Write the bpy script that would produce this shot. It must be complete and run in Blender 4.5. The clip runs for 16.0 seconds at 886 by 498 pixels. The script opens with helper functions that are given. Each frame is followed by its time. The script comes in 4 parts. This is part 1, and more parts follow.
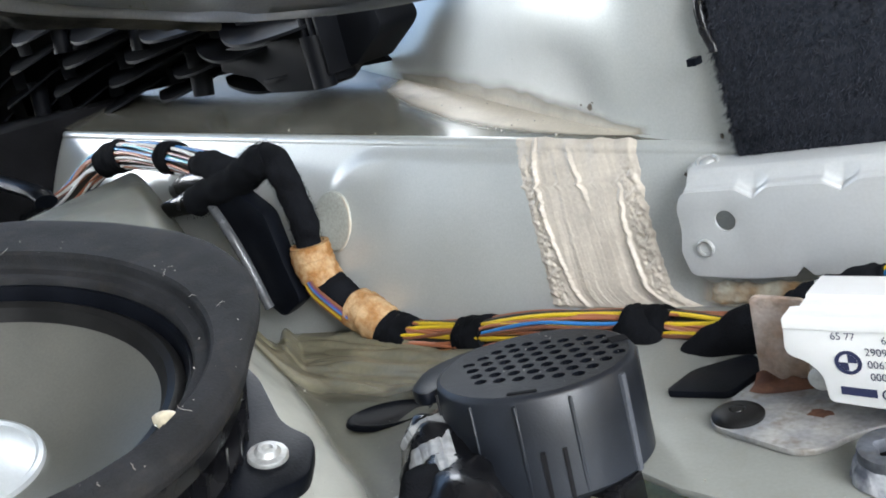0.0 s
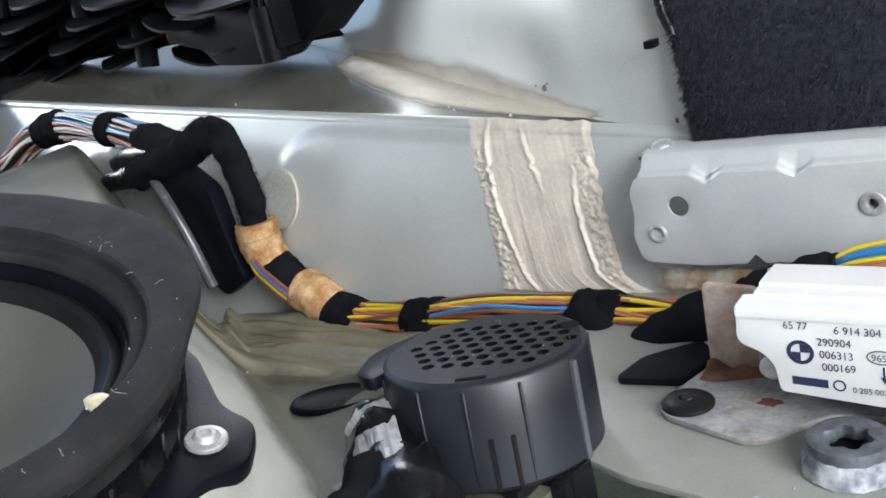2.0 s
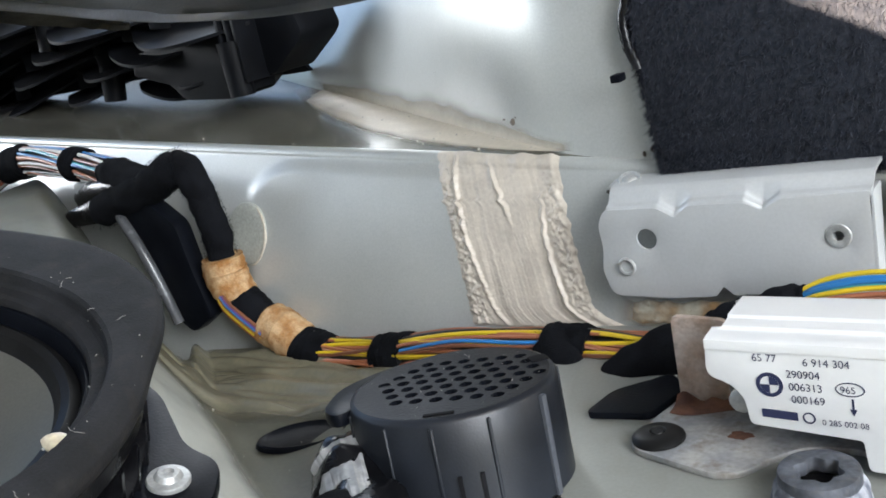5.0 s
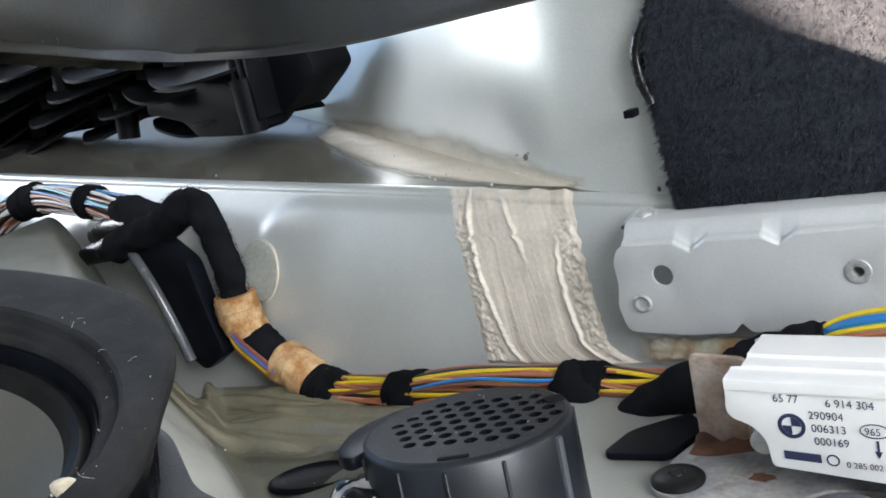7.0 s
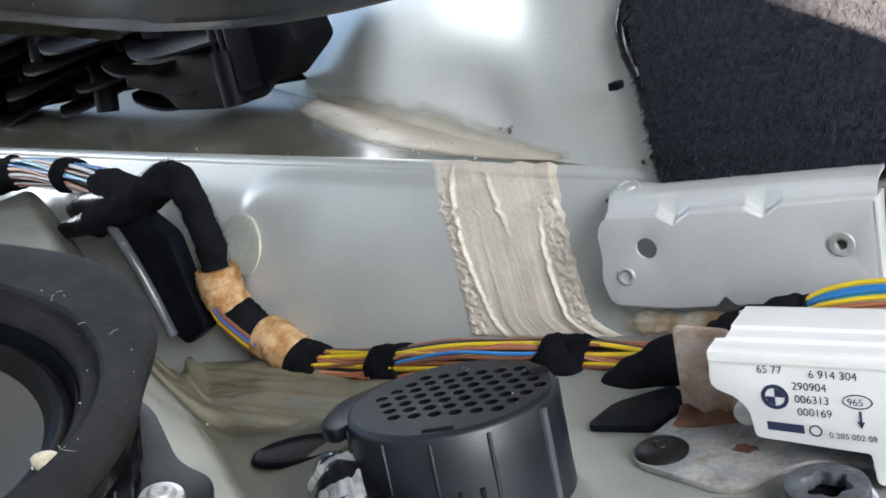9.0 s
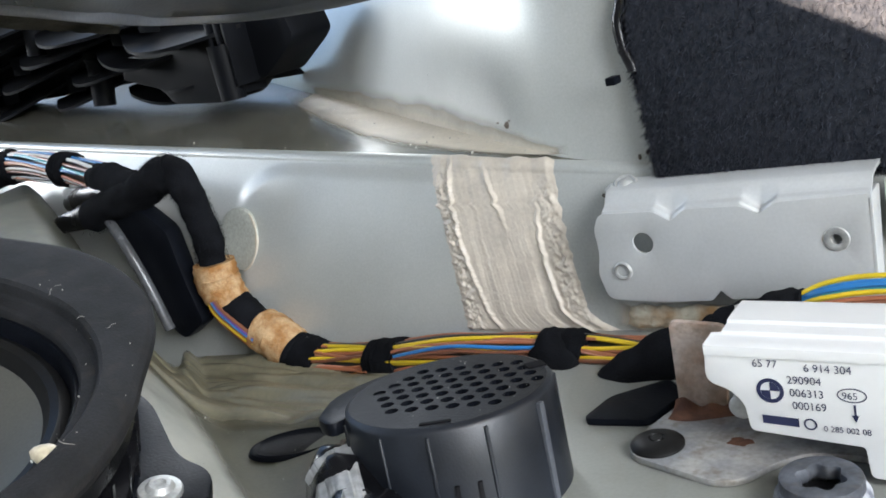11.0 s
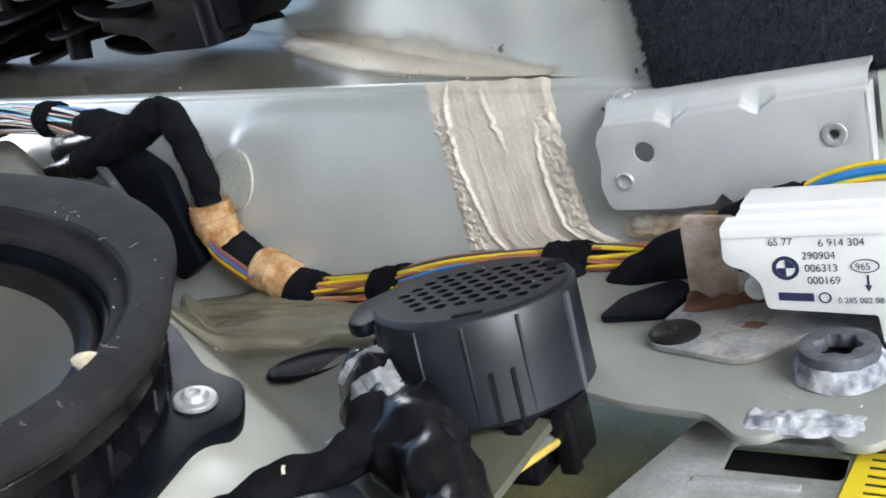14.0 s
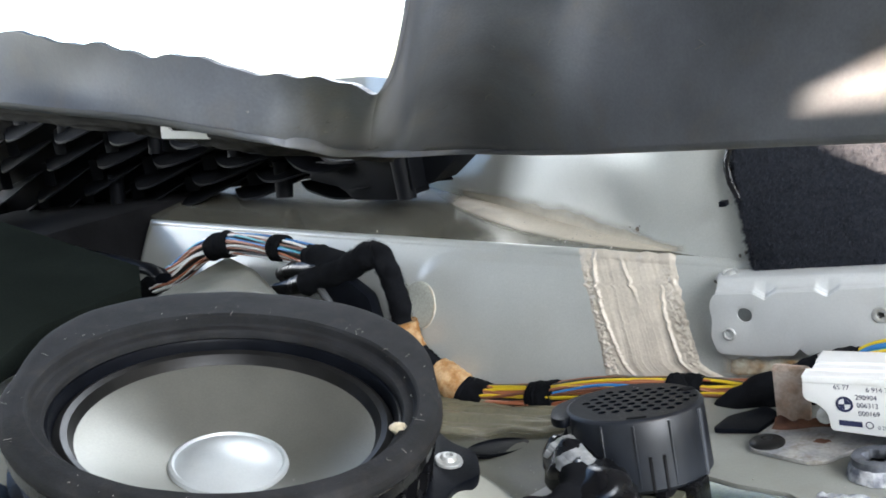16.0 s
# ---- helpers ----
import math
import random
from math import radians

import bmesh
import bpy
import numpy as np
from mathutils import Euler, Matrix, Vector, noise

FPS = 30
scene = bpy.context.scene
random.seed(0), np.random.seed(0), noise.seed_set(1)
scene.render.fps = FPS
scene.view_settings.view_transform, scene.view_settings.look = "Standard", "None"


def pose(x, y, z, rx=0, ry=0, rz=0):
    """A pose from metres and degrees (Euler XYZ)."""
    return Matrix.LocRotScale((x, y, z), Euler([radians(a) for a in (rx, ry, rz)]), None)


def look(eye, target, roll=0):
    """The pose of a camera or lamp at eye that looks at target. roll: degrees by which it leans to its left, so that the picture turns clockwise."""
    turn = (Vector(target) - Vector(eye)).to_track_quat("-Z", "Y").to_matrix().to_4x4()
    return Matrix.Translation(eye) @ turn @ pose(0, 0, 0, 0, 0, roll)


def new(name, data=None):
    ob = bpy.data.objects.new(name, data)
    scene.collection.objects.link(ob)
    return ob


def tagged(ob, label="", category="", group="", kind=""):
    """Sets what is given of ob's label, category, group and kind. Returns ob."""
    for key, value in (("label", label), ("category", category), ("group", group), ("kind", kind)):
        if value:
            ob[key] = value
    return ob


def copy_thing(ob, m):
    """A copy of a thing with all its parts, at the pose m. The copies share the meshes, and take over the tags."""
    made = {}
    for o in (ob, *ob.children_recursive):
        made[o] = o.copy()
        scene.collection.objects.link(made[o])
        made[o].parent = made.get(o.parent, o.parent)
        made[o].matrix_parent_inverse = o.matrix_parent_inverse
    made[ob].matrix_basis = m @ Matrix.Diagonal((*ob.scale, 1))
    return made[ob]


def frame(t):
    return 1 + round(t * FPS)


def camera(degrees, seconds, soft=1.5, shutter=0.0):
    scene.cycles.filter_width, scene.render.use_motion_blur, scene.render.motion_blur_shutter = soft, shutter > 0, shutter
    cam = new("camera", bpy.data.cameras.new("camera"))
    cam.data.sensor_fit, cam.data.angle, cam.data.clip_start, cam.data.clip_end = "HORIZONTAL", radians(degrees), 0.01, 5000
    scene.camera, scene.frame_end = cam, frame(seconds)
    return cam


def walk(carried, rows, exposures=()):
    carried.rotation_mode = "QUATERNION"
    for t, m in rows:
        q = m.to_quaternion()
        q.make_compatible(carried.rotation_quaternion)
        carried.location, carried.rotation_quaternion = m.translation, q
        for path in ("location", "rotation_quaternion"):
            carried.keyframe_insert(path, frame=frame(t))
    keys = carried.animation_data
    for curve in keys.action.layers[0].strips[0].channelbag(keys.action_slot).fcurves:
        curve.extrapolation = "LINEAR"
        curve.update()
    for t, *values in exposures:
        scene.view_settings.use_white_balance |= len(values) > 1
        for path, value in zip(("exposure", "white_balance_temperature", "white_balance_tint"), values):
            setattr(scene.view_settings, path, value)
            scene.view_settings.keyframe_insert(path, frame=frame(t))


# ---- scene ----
cam = camera(49.95, 16.0, soft=1.7, shutter=0.4)
PATH = [
    (0, (0.1786, -0.3669, 0.1723), (-0.0849, -0.0858, 0.0649), -14.61),
    (0.5, (0.1775, -0.3665, 0.1703), (-0.0810, -0.0835, 0.0560), -13.98),
    (1, (0.1770, -0.3657, 0.1705), (-0.0774, -0.0805, 0.0526), -13.39),
    (1.5, (0.1751, -0.3635, 0.1707), (-0.0761, -0.0761, 0.0512), -13.03),
    (2, (0.1721, -0.3598, 0.1695), (-0.0750, -0.0689, 0.0499), -12.75),
    (2.5, (0.1687, -0.3573, 0.1683), (-0.0724, -0.0602, 0.0515), -12.27),
    (3, (0.1693, -0.3567, 0.1684), (-0.0694, -0.0558, 0.0567), -12.33),
    (3.5, (0.1708, -0.3569, 0.1700), (-0.0671, -0.0552, 0.0589), -12.44),
    (4, (0.1706, -0.3565, 0.1697), (-0.0646, -0.0538, 0.0557), -12.32),
    (4.2, (0.1707, -0.3569, 0.1680), (-0.0645, -0.0536, 0.0553), -12.24),
    (6.5, (0.1724, -0.3563, 0.1678), (-0.0724, -0.0563, 0.0672), -12.96),
    (7, (0.1692, -0.3533, 0.1693), (-0.0728, -0.0492, 0.0747), -12.83),
    (7.5, (0.1686, -0.3530, 0.1702), (-0.0714, -0.0478, 0.0739), -13.04),
    (8, (0.1691, -0.3541, 0.1684), (-0.0683, -0.0495, 0.0645), -12.79),
    (8.5, (0.1703, -0.3553, 0.1694), (-0.0670, -0.0518, 0.0616), -12.78),
    (9, (0.1671, -0.3529, 0.1674), (-0.0688, -0.0476, 0.0620), -12.58),
    (11.5, (0.1682, -0.3542, 0.1683), (-0.0666, -0.0496, 0.0584), -12.60),
    (12, (0.1692, -0.3554, 0.1693), (-0.0684, -0.0567, 0.0495), -13.50),
    (12.5, (0.1666, -0.3777, 0.1702), (-0.0786, -0.0916, 0.0358), -15.83),
    (13, (0.1738, -0.3734, 0.1729), (-0.0733, -0.0928, 0.0307), -17.54),
    (13.5, (0.1640, -0.3653, 0.1655), (-0.0705, -0.0709, 0.0299), -16.57),
    (14, (0.1550, -0.3796, 0.1532), (-0.0665, -0.0702, 0.0299), -14.32),
    (14.5, (0.1771, -0.4593, 0.1806), (-0.0408, -0.1411, 0.0742), -12.57),
    (15, (0.1965, -0.5204, 0.1950), (-0.0305, -0.2017, 0.1122), -11.90),
    (15.5, (0.2047, -0.5360, 0.2122), (-0.0317, -0.2214, 0.1404), -11.52),
    (16, (0.2006, -0.5540, 0.2262), (-0.0371, -0.2411, 0.1515), -10.49),
]
EXPOSURES = [(0.0, 4.27), (2.5, 4.14), (4.0, 4.02), (9.0, 3.99), (12.0, 4.08), (13.0, 4.30), (14.0, 4.14), (15.0, 4.36), (16.0, 4.12)]
walk(cam, [(t, look(eye, target, roll)) for t, eye, target, roll in PATH], EXPOSURES)

# ---- world, sun and lamps ----
world = bpy.data.worlds.new("World")
scene.world = world
world.use_nodes = True
wn = world.node_tree.nodes
sky = wn.new("ShaderNodeTexSky")
sky.sky_type, sky.sun_disc = "NISHITA", False
SUN_DIR = Vector((-0.4, 1.0, -0.8)).normalized()  # the way the light goes
sky.sun_elevation = math.asin(-SUN_DIR.z)
sky.sun_rotation = math.atan2(-SUN_DIR.x, -SUN_DIR.y)
world.node_tree.links.new(sky.outputs[0], wn["Background"].inputs[0])
wn["Background"].inputs[1].default_value = 0.04


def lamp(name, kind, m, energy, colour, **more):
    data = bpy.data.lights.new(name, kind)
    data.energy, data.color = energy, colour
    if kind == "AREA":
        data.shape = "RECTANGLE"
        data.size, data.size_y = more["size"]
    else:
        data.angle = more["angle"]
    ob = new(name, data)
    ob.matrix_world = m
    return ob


lamp("sun", "SUN", look((1, -1, 2), Vector((1, -1, 2)) + SUN_DIR), 4.8, (1.0, 0.78, 0.58), angle=radians(0.6))
# two added fill lamps, rear and front; the outer one stands for window daylight
lamp("rear_fill_light", "AREA", look((1.12, -0.62, 0.62), (-0.05, -0.08, 0.04)), 2.5, (0.95, 0.97, 1.0), size=(0.8, 0.7))
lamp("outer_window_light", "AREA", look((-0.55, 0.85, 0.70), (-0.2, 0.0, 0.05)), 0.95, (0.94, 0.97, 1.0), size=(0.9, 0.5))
lamp("front_fill_light", "AREA", look((-1.45, -0.30, 0.40), (-0.1, 0.0, 0.10)), 0.95, (0.96, 0.98, 1.0), size=(0.8, 0.3))

# ---- materials ----
MM = 0.001


def mat(name, col, rough=0.5, metal=0.0, var=0.12, scale=40.0, bump=0.15, bscale=600.0, col2=None, stain=0.0, rvar=0.12, coat=0.0, spec=0.5, island=0.0, stretch=None, grain=0.08):
    """A painted, plastic or metal surface: slow colour changes, fine grain, uneven gloss and relief."""
    m = bpy.data.materials.new(name)
    m.use_nodes = True
    n, l = m.node_tree.nodes, m.node_tree.links
    b = n["Principled BSDF"]
    b.inputs["Metallic"].default_value = metal
    b.inputs["Specular IOR Level"].default_value = spec
    b.inputs["Coat Weight"].default_value = coat
    b.inputs["Coat Roughness"].default_value = 0.15
    tc = n.new("ShaderNodeTexCoord")
    src = tc.outputs["Object"]
    if stretch:
        mp = n.new("ShaderNodeMapping")
        mp.inputs["Scale"].default_value = stretch
        l.new(src, mp.inputs[0])
        src = mp.outputs[0]
    big, fine = n.new("ShaderNodeTexNoise"), n.new("ShaderNodeTexNoise")
    big.inputs["Scale"].default_value, big.inputs["Detail"].default_value = scale, 5
    fine.inputs["Scale"].default_value, fine.inputs["Detail"].default_value = bscale, 3
    l.new(src, big.inputs[0]), l.new(src, fine.inputs[0])
    ramp = n.new("ShaderNodeValToRGB")
    c2 = col2 or tuple(min(1, c * (1 + var)) for c in col)
    c1 = col if col2 else tuple(c * (1 - var) for c in col)
    ramp.color_ramp.elements[0].color, ramp.color_ramp.elements[1].color = (*c1, 1), (*c2, 1)
    ramp.color_ramp.elements[0].position, ramp.color_ramp.elements[1].position = 0.36, 0.64
    l.new(big.outputs[0], ramp.inputs[0])
    colour = ramp.outputs[0]
    mix = n.new("ShaderNodeMix")
    mix.data_type, mix.blend_type = "RGBA", "OVERLAY"
    mix.inputs[0].default_value = grain * 4
    l.new(colour, mix.inputs[6]), l.new(fine.outputs[0], mix.inputs[7])
    colour = mix.outputs[2]
    if stain:
        s2 = n.new("ShaderNodeTexNoise")
        s2.inputs["Scale"].default_value, s2.inputs["Detail"].default_value = scale * 2.7, 8
        r2 = n.new("ShaderNodeValToRGB")
        r2.color_ramp.elements[0].position, r2.color_ramp.elements[1].position = 0.53, 0.72
        m2 = n.new("ShaderNodeMix")
        m2.data_type = "RGBA"
        l.new(src, s2.inputs[0]), l.new(s2.outputs[0], r2.inputs[0])
        sc = n.new("ShaderNodeMath")
        sc.operation = "MULTIPLY"
        sc.inputs[1].default_value = stain
        l.new(r2.outputs[0], sc.inputs[0]), l.new(sc.outputs[0], m2.inputs[0])
        l.new(colour, m2.inputs[6])
        m2.inputs[7].default_value = (0.16, 0.13, 0.09, 1)
        colour = m2.outputs[2]
    if island:
        g = n.new("ShaderNodeNewGeometry")
        hs = n.new("ShaderNodeHueSaturation")
        mr = n.new("ShaderNodeMapRange")
        mr.inputs["To Min"].default_value, mr.inputs["To Max"].default_value = 1 - island, 1 + island
        l.new(g.outputs["Random Per Island"], mr.inputs[0]), l.new(mr.outputs[0], hs.inputs["Value"])
        l.new(colour, hs.inputs["Color"])
        colour = hs.outputs[0]
    l.new(colour, b.inputs["Base Color"])
    rr = n.new("ShaderNodeMapRange")
    rr.inputs["To Min"].default_value, rr.inputs["To Max"].default_value = max(0.03, rough - rvar), min(1, rough + rvar)
    l.new(big.outputs[0], rr.inputs[0]), l.new(rr.outputs[0], b.inputs["Roughness"])
    if bump:
        bp = n.new("ShaderNodeBump")
        bp.inputs["Strength"].default_value, bp.inputs["Distance"].default_value = bump, 0.0006
        l.new(fine.outputs[0], bp.inputs["Height"]), l.new(bp.outputs[0], b.inputs["Normal"])
    return m


PAINT = mat("grey_green_paint", (0.452, 0.466, 0.446), 0.40, 0.35, 0.07, 9, 0.05, 900, stain=0.06, coat=0.25, grain=0.03)
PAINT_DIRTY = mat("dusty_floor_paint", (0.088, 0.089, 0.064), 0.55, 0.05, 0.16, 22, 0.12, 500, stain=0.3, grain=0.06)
PAINT_LIGHT = mat("pale_lit_floor_paint", (0.46, 0.47, 0.42), 0.48, 0.05, 0.06, 14, 0.05, 700, stain=0.05, coat=0.05, grain=0.02)
PLATE_PAINT = mat("dull_plate_paint", (0.235, 0.242, 0.222), 0.38, 0.15, 0.08, 18, 0.06, 700, stain=0.15, grain=0.03)
SILL_TOP = mat("grimy_sill_paint_and_reflection", (0.22, 0.215, 0.175), 0.2, 0.45, 0.2, 12, 0.08, 600, stain=0.25, grain=0.04, coat=0.4)
DARK_ZINC = mat("dark_corroded_zinc", (0.10, 0.108, 0.125), 0.55, 0.4, 0.3, 120, 0.5, 500, stain=0.2)
BRACKET = mat("silver_bracket_paint", (0.50, 0.515, 0.515), 0.42, 0.25, 0.04, 25, 0.06, 800, stain=0.05, grain=0.02)
SEALER = mat("beige_sealer", (0.49, 0.44, 0.37), 0.42, 0.0, 0.10, 60, 0.25, 500, spec=0.5, grain=0.04)
JOINT = mat("thin_joint_sealer", (0.47, 0.425, 0.345), 0.4, 0.1, 0.10, 30, 0.10, 500, spec=0.5, grain=0.04)
SEAM = mat("olive_seam_sealer", (0.165, 0.152, 0.102), 0.4, 0.0, 0.16, 50, 0.3, 350, stain=0.25, coat=0.12)
CARPET = mat("black_carpet", (0.0135, 0.0162, 0.0235), 0.95, 0.0, 0.35, 420, 0.6, 900, col2=(0.025, 0.0275, 0.035), spec=0.15, island=0.55)
FOAM = mat("dusty_black_foam", (0.0165, 0.0172, 0.019), 0.9, 0.0, 0.3, 45, 0.5, 1100, spec=0.2, stain=0.05)
PLASTIC = mat("black_plastic", (0.004, 0.0048, 0.007), 0.38, 0.0, 0.25, 50, 0.2, 900, spec=0.06)
PLASTIC_GREY = mat("dusty_charcoal_plastic", (0.009, 0.011, 0.015), 0.42, 0.0, 0.3, 45, 0.1, 1200, spec=0.4)
GLOSSY = mat("glossy_black_plastic", (0.005, 0.005, 0.006), 0.27, 0.0, 0.2, 60, 0.1, 500, spec=0.3)
RUBBER = mat("black_rubber", (0.008, 0.008, 0.008), 0.42, 0.0, 0.2, 50, 0.1, 400, spec=0.2)
CONE = mat("grey_speaker_cone", (0.18, 0.18, 0.16), 0.42, 0.6, 0.06, 30, 0.1, 900, grain=0.04)
ALU = mat("brushed_aluminium", (0.58, 0.62, 0.64), 0.42, 0.5, 0.06, 50, 0.08, 900, grain=0.03)
STEEL = mat("steel", (0.72, 0.72, 0.70), 0.3, 0.55, 0.08, 90, 0.1, 900)
ZINC = mat("dull_zinc", (0.42, 0.43, 0.42), 0.46, 0.5, 0.16, 70, 0.2, 700, stain=0.15)
ZINC_RUST = mat("zinc_with_rust", (0.25, 0.26, 0.27), 0.5, 0.35, 0.1, 75, 0.3, 500, col2=(0.40, 0.39, 0.37), stain=0.6)
RUST = mat("rust", (0.06, 0.022, 0.012), 0.85, 0.0, 0.4, 150, 0.5, 700, col2=(0.15, 0.065, 0.035))
OXIDE = mat("white_oxide", (0.50, 0.515, 0.535), 0.85, 0.1, 0.2, 150, 0.9, 450, col2=(0.13, 0.14, 0.17))
TAPE = mat("black_fabric_tape", (0.006, 0.0065, 0.008), 0.95, 0.0, 0.3, 90, 0.9, 1300, spec=0.06)
FLEECE = mat("tan_fleece_tape", (0.27, 0.13, 0.045), 0.95, 0.0, 0.3, 130, 0.9, 900, col2=(0.46, 0.31, 0.17), stain=0.25, spec=0.1)
WHITE = mat("white_powder_coat", (0.66, 0.67, 0.665), 0.38, 0.0, 0.03, 40, 0.06, 900, grain=0.01)
INK = mat("dark_blue_ink", (0.015, 0.02, 0.06), 0.6, 0.0, 0.05, 40, 0.0, 600, grain=0.0)
YELLOW = mat("yellow_label", (0.75, 0.58, 0.03), 0.5, 0.0, 0.06, 40, 0.05, 700, grain=0.02)
OLIVE = mat("yellow_green_underbody_paint", (0.34, 0.32, 0.13), 0.5, 0.0, 0.3, 14, 0.2, 400, stain=0.2)
VINYL = mat("charcoal_vinyl", (0.090, 0.098, 0.116), 0.46, 0.0, 0.32, 14, 0.25, 650, spec=0.4, stain=0.22, grain=0.05)
PANEL = mat("panel_black_plastic", (0.0028, 0.0033, 0.0048), 0.55, 0.0, 0.3, 40, 0.15, 900, spec=0.14)
# DARK colours dark trim, and also stands for shade inside recesses
DARK = mat("dark_trim_and_recess_shade", (0.008, 0.008, 0.009), 0.9, 0.0, 0.3, 30, 0.2, 500, spec=0.08)
CABIN = mat("grey_cabin_lining", (0.15, 0.15, 0.15), 0.9, 0.0, 0.1, 20, 0.2, 300)
SEATCLOTH = mat("dark_seat_cloth", (0.035, 0.036, 0.04), 0.9, 0.0, 0.2, 30, 0.4, 700)
FILM = mat("crumpled_clear_film", (0.42, 0.43, 0.43), 0.5, 0.0, 0.35, 120, 0.2, 260, spec=0.4)
FILM.node_tree.nodes["Principled BSDF"].inputs["Transmission Weight"].default_value = 0.3
FELT = mat("dusty_grey_felt", (0.012, 0.012, 0.012), 0.95, 0.0, 0.4, 35, 0.8, 900, col2=(0.055, 0.053, 0.05), spec=0.1, stretch=(0.4, 2, 2.6))
DUST = mat("grey_dust", (0.34, 0.33, 0.30), 0.9, 0.0, 0.2, 200, 0.2, 500)
GLUE = mat("cream_glue", (0.62, 0.55, 0.40), 0.4, 0.0, 0.1, 150, 0.2, 600)
WIRES = {k: mat(k + "_wire", c, 0.36, 0.0, 0.08, 60, 0.05, 600, grain=0.02) for k, c in {
    "brown": (0.17, 0.065, 0.035), "rust": (0.33, 0.12, 0.06), "yellow": (0.62, 0.45, 0.02), "blue": (0.02, 0.16, 0.42), "orange": (0.55, 0.22, 0.04),
    "black": (0.015, 0.015, 0.015), "white": (0.7, 0.7, 0.68), "green": (0.16, 0.40, 0.04), "red": (0.42, 0.03, 0.025), "violet": (0.10, 0.05, 0.20),
    "teal": (0.05, 0.33, 0.42), "pink": (0.55, 0.27, 0.20)}.items()}

# ---- mesh helpers (millimetres) ----
ORIGIN = {}


def thing(name, at, label, category, group="", kind=""):
    ob = new(name)
    ob.empty_display_size = 0.01
    ob.location = Vector(at) * MM
    ORIGIN[ob.name] = Vector(at)
    return tagged(ob, label, category, group, kind)


def part(name, bm, material, parent=None, label="", smooth=True, angle=40):
    """Links a bmesh in millimetres as one mesh object under a thing or a part."""
    o = ORIGIN[parent.name] if parent else Vector()
    bmesh.ops.recalc_face_normals(bm, faces=bm.faces)
    if smooth:
        for f in bm.faces:
            f.smooth = True
        for e in bm.edges:
            if len(e.link_faces) == 2 and e.calc_face_angle(0) > radians(angle):
                e.smooth = False
    for v in bm.verts:
        v.co = (v.co - o) * MM
    me = bpy.data.meshes.new(name)
    bm.to_mesh(me)
    bm.free()
    me.materials.append(material)
    ob = new(name, me)
    if parent:
        ob.parent = parent
        ORIGIN[ob.name] = o
    if label:
        ob["label"] = label
    return ob


def solo(name, bm, material, label, category, kind="", group="", **more):
    return tagged(part(name, bm, material, None, **more), label, category, group, kind)


def smoothstep(a, b, x):
    u = min(1, max(0, (x - a) / (b - a)))
    return u * u * (3 - 2 * u)


def spline(pts, n=8):
    pts = [Vector(p) for p in pts]
    out, e = [], [2 * pts[0] - pts[1], *pts, 2 * pts[-1] - pts[-2]]
    for i in range(1, len(e) - 2):
        for k in range(n):
            t = k / n
            p0, p1, p2, p3 = e[i - 1:i + 3]
            out.append(0.5 * (2 * p1 + (p2 - p0) * t + (2 * p0 - 5 * p1 + 4 * p2 - p3) * t * t + (3 * p1 - p0 - 3 * p2 + p3) * t ** 3))
    return out + [pts[-1]]


def frames_along(path):
    out, up = [], Vector((0.13, 0.2, 1))
    for i, p in enumerate(path):
        d = (path[min(i + 1, len(path) - 1)] - path[max(i - 1, 0)]).normalized()
        u = (up - d * up.dot(d)).normalized()
        up = u
        out.append((p, d, u, d.cross(u)))
    return out


def tube(bm, path, r, seg=8, rough=0.0, flat=1.0, seed=0.0):
    """A tube along a path; r is a number or a function of 0..1; rough: lumps in millimetres."""
    fr, rings = frames_along(path), []
    for i, (p, d, u, w) in enumerate(fr):
        t = i / max(1, len(fr) - 1)
        rr = r(t) if callable(r) else r
        ring = []
        for k in range(seg):
            a = 2 * math.pi * k / seg
            q = p + (u * math.cos(a) * flat + w * math.sin(a)) * rr
            if rough:
                q += (q - p).normalized() * rough * noise.noise(q * 0.12 + Vector((seed, 0, 0)))
            ring.append(bm.verts.new(q))
        rings.append(ring)
    for a, b in zip(rings, rings[1:]):
        for k in range(seg):
            bm.faces.new((a[k], a[(k + 1) % seg], b[(k + 1) % seg], b[k]))
    bm.faces.new(rings[0][::-1]), bm.faces.new(rings[-1])
    return bm


def lathe(bm, profile, centre, axis=(0, 0, 1), seg=64, closed=False, arc=None):
    """Turns a profile of (radius, height) round an axis."""
    q = Vector(axis).normalized().to_track_quat("Z", "Y").to_matrix()
    c, rings = Vector(centre), []
    for r, h in profile:
        if r < 1e-6:
            rings.append([bm.verts.new(c + q @ Vector((0, 0, h)))])
        else:
            rings.append([bm.verts.new(c + q @ Vector((r * math.cos(2 * math.pi * k / seg), r * math.sin(2 * math.pi * k / seg), h))) for k in range(seg)])
    pairs = list(zip(rings, rings[1:])) + ([(rings[-1], rings[0])] if closed else [])
    for a, b in pairs:
        for k in range(seg):
            j = (k + 1) % seg
            if len(a) == 1 and len(b) > 1:
                bm.faces.new((a[0], b[k], b[j]))
            elif len(b) == 1 and len(a) > 1:
                bm.faces.new((a[k], a[j], b[0]))
            elif len(a) > 1:
                bm.faces.new((a[k], a[j], b[j], b[k]))
    return bm


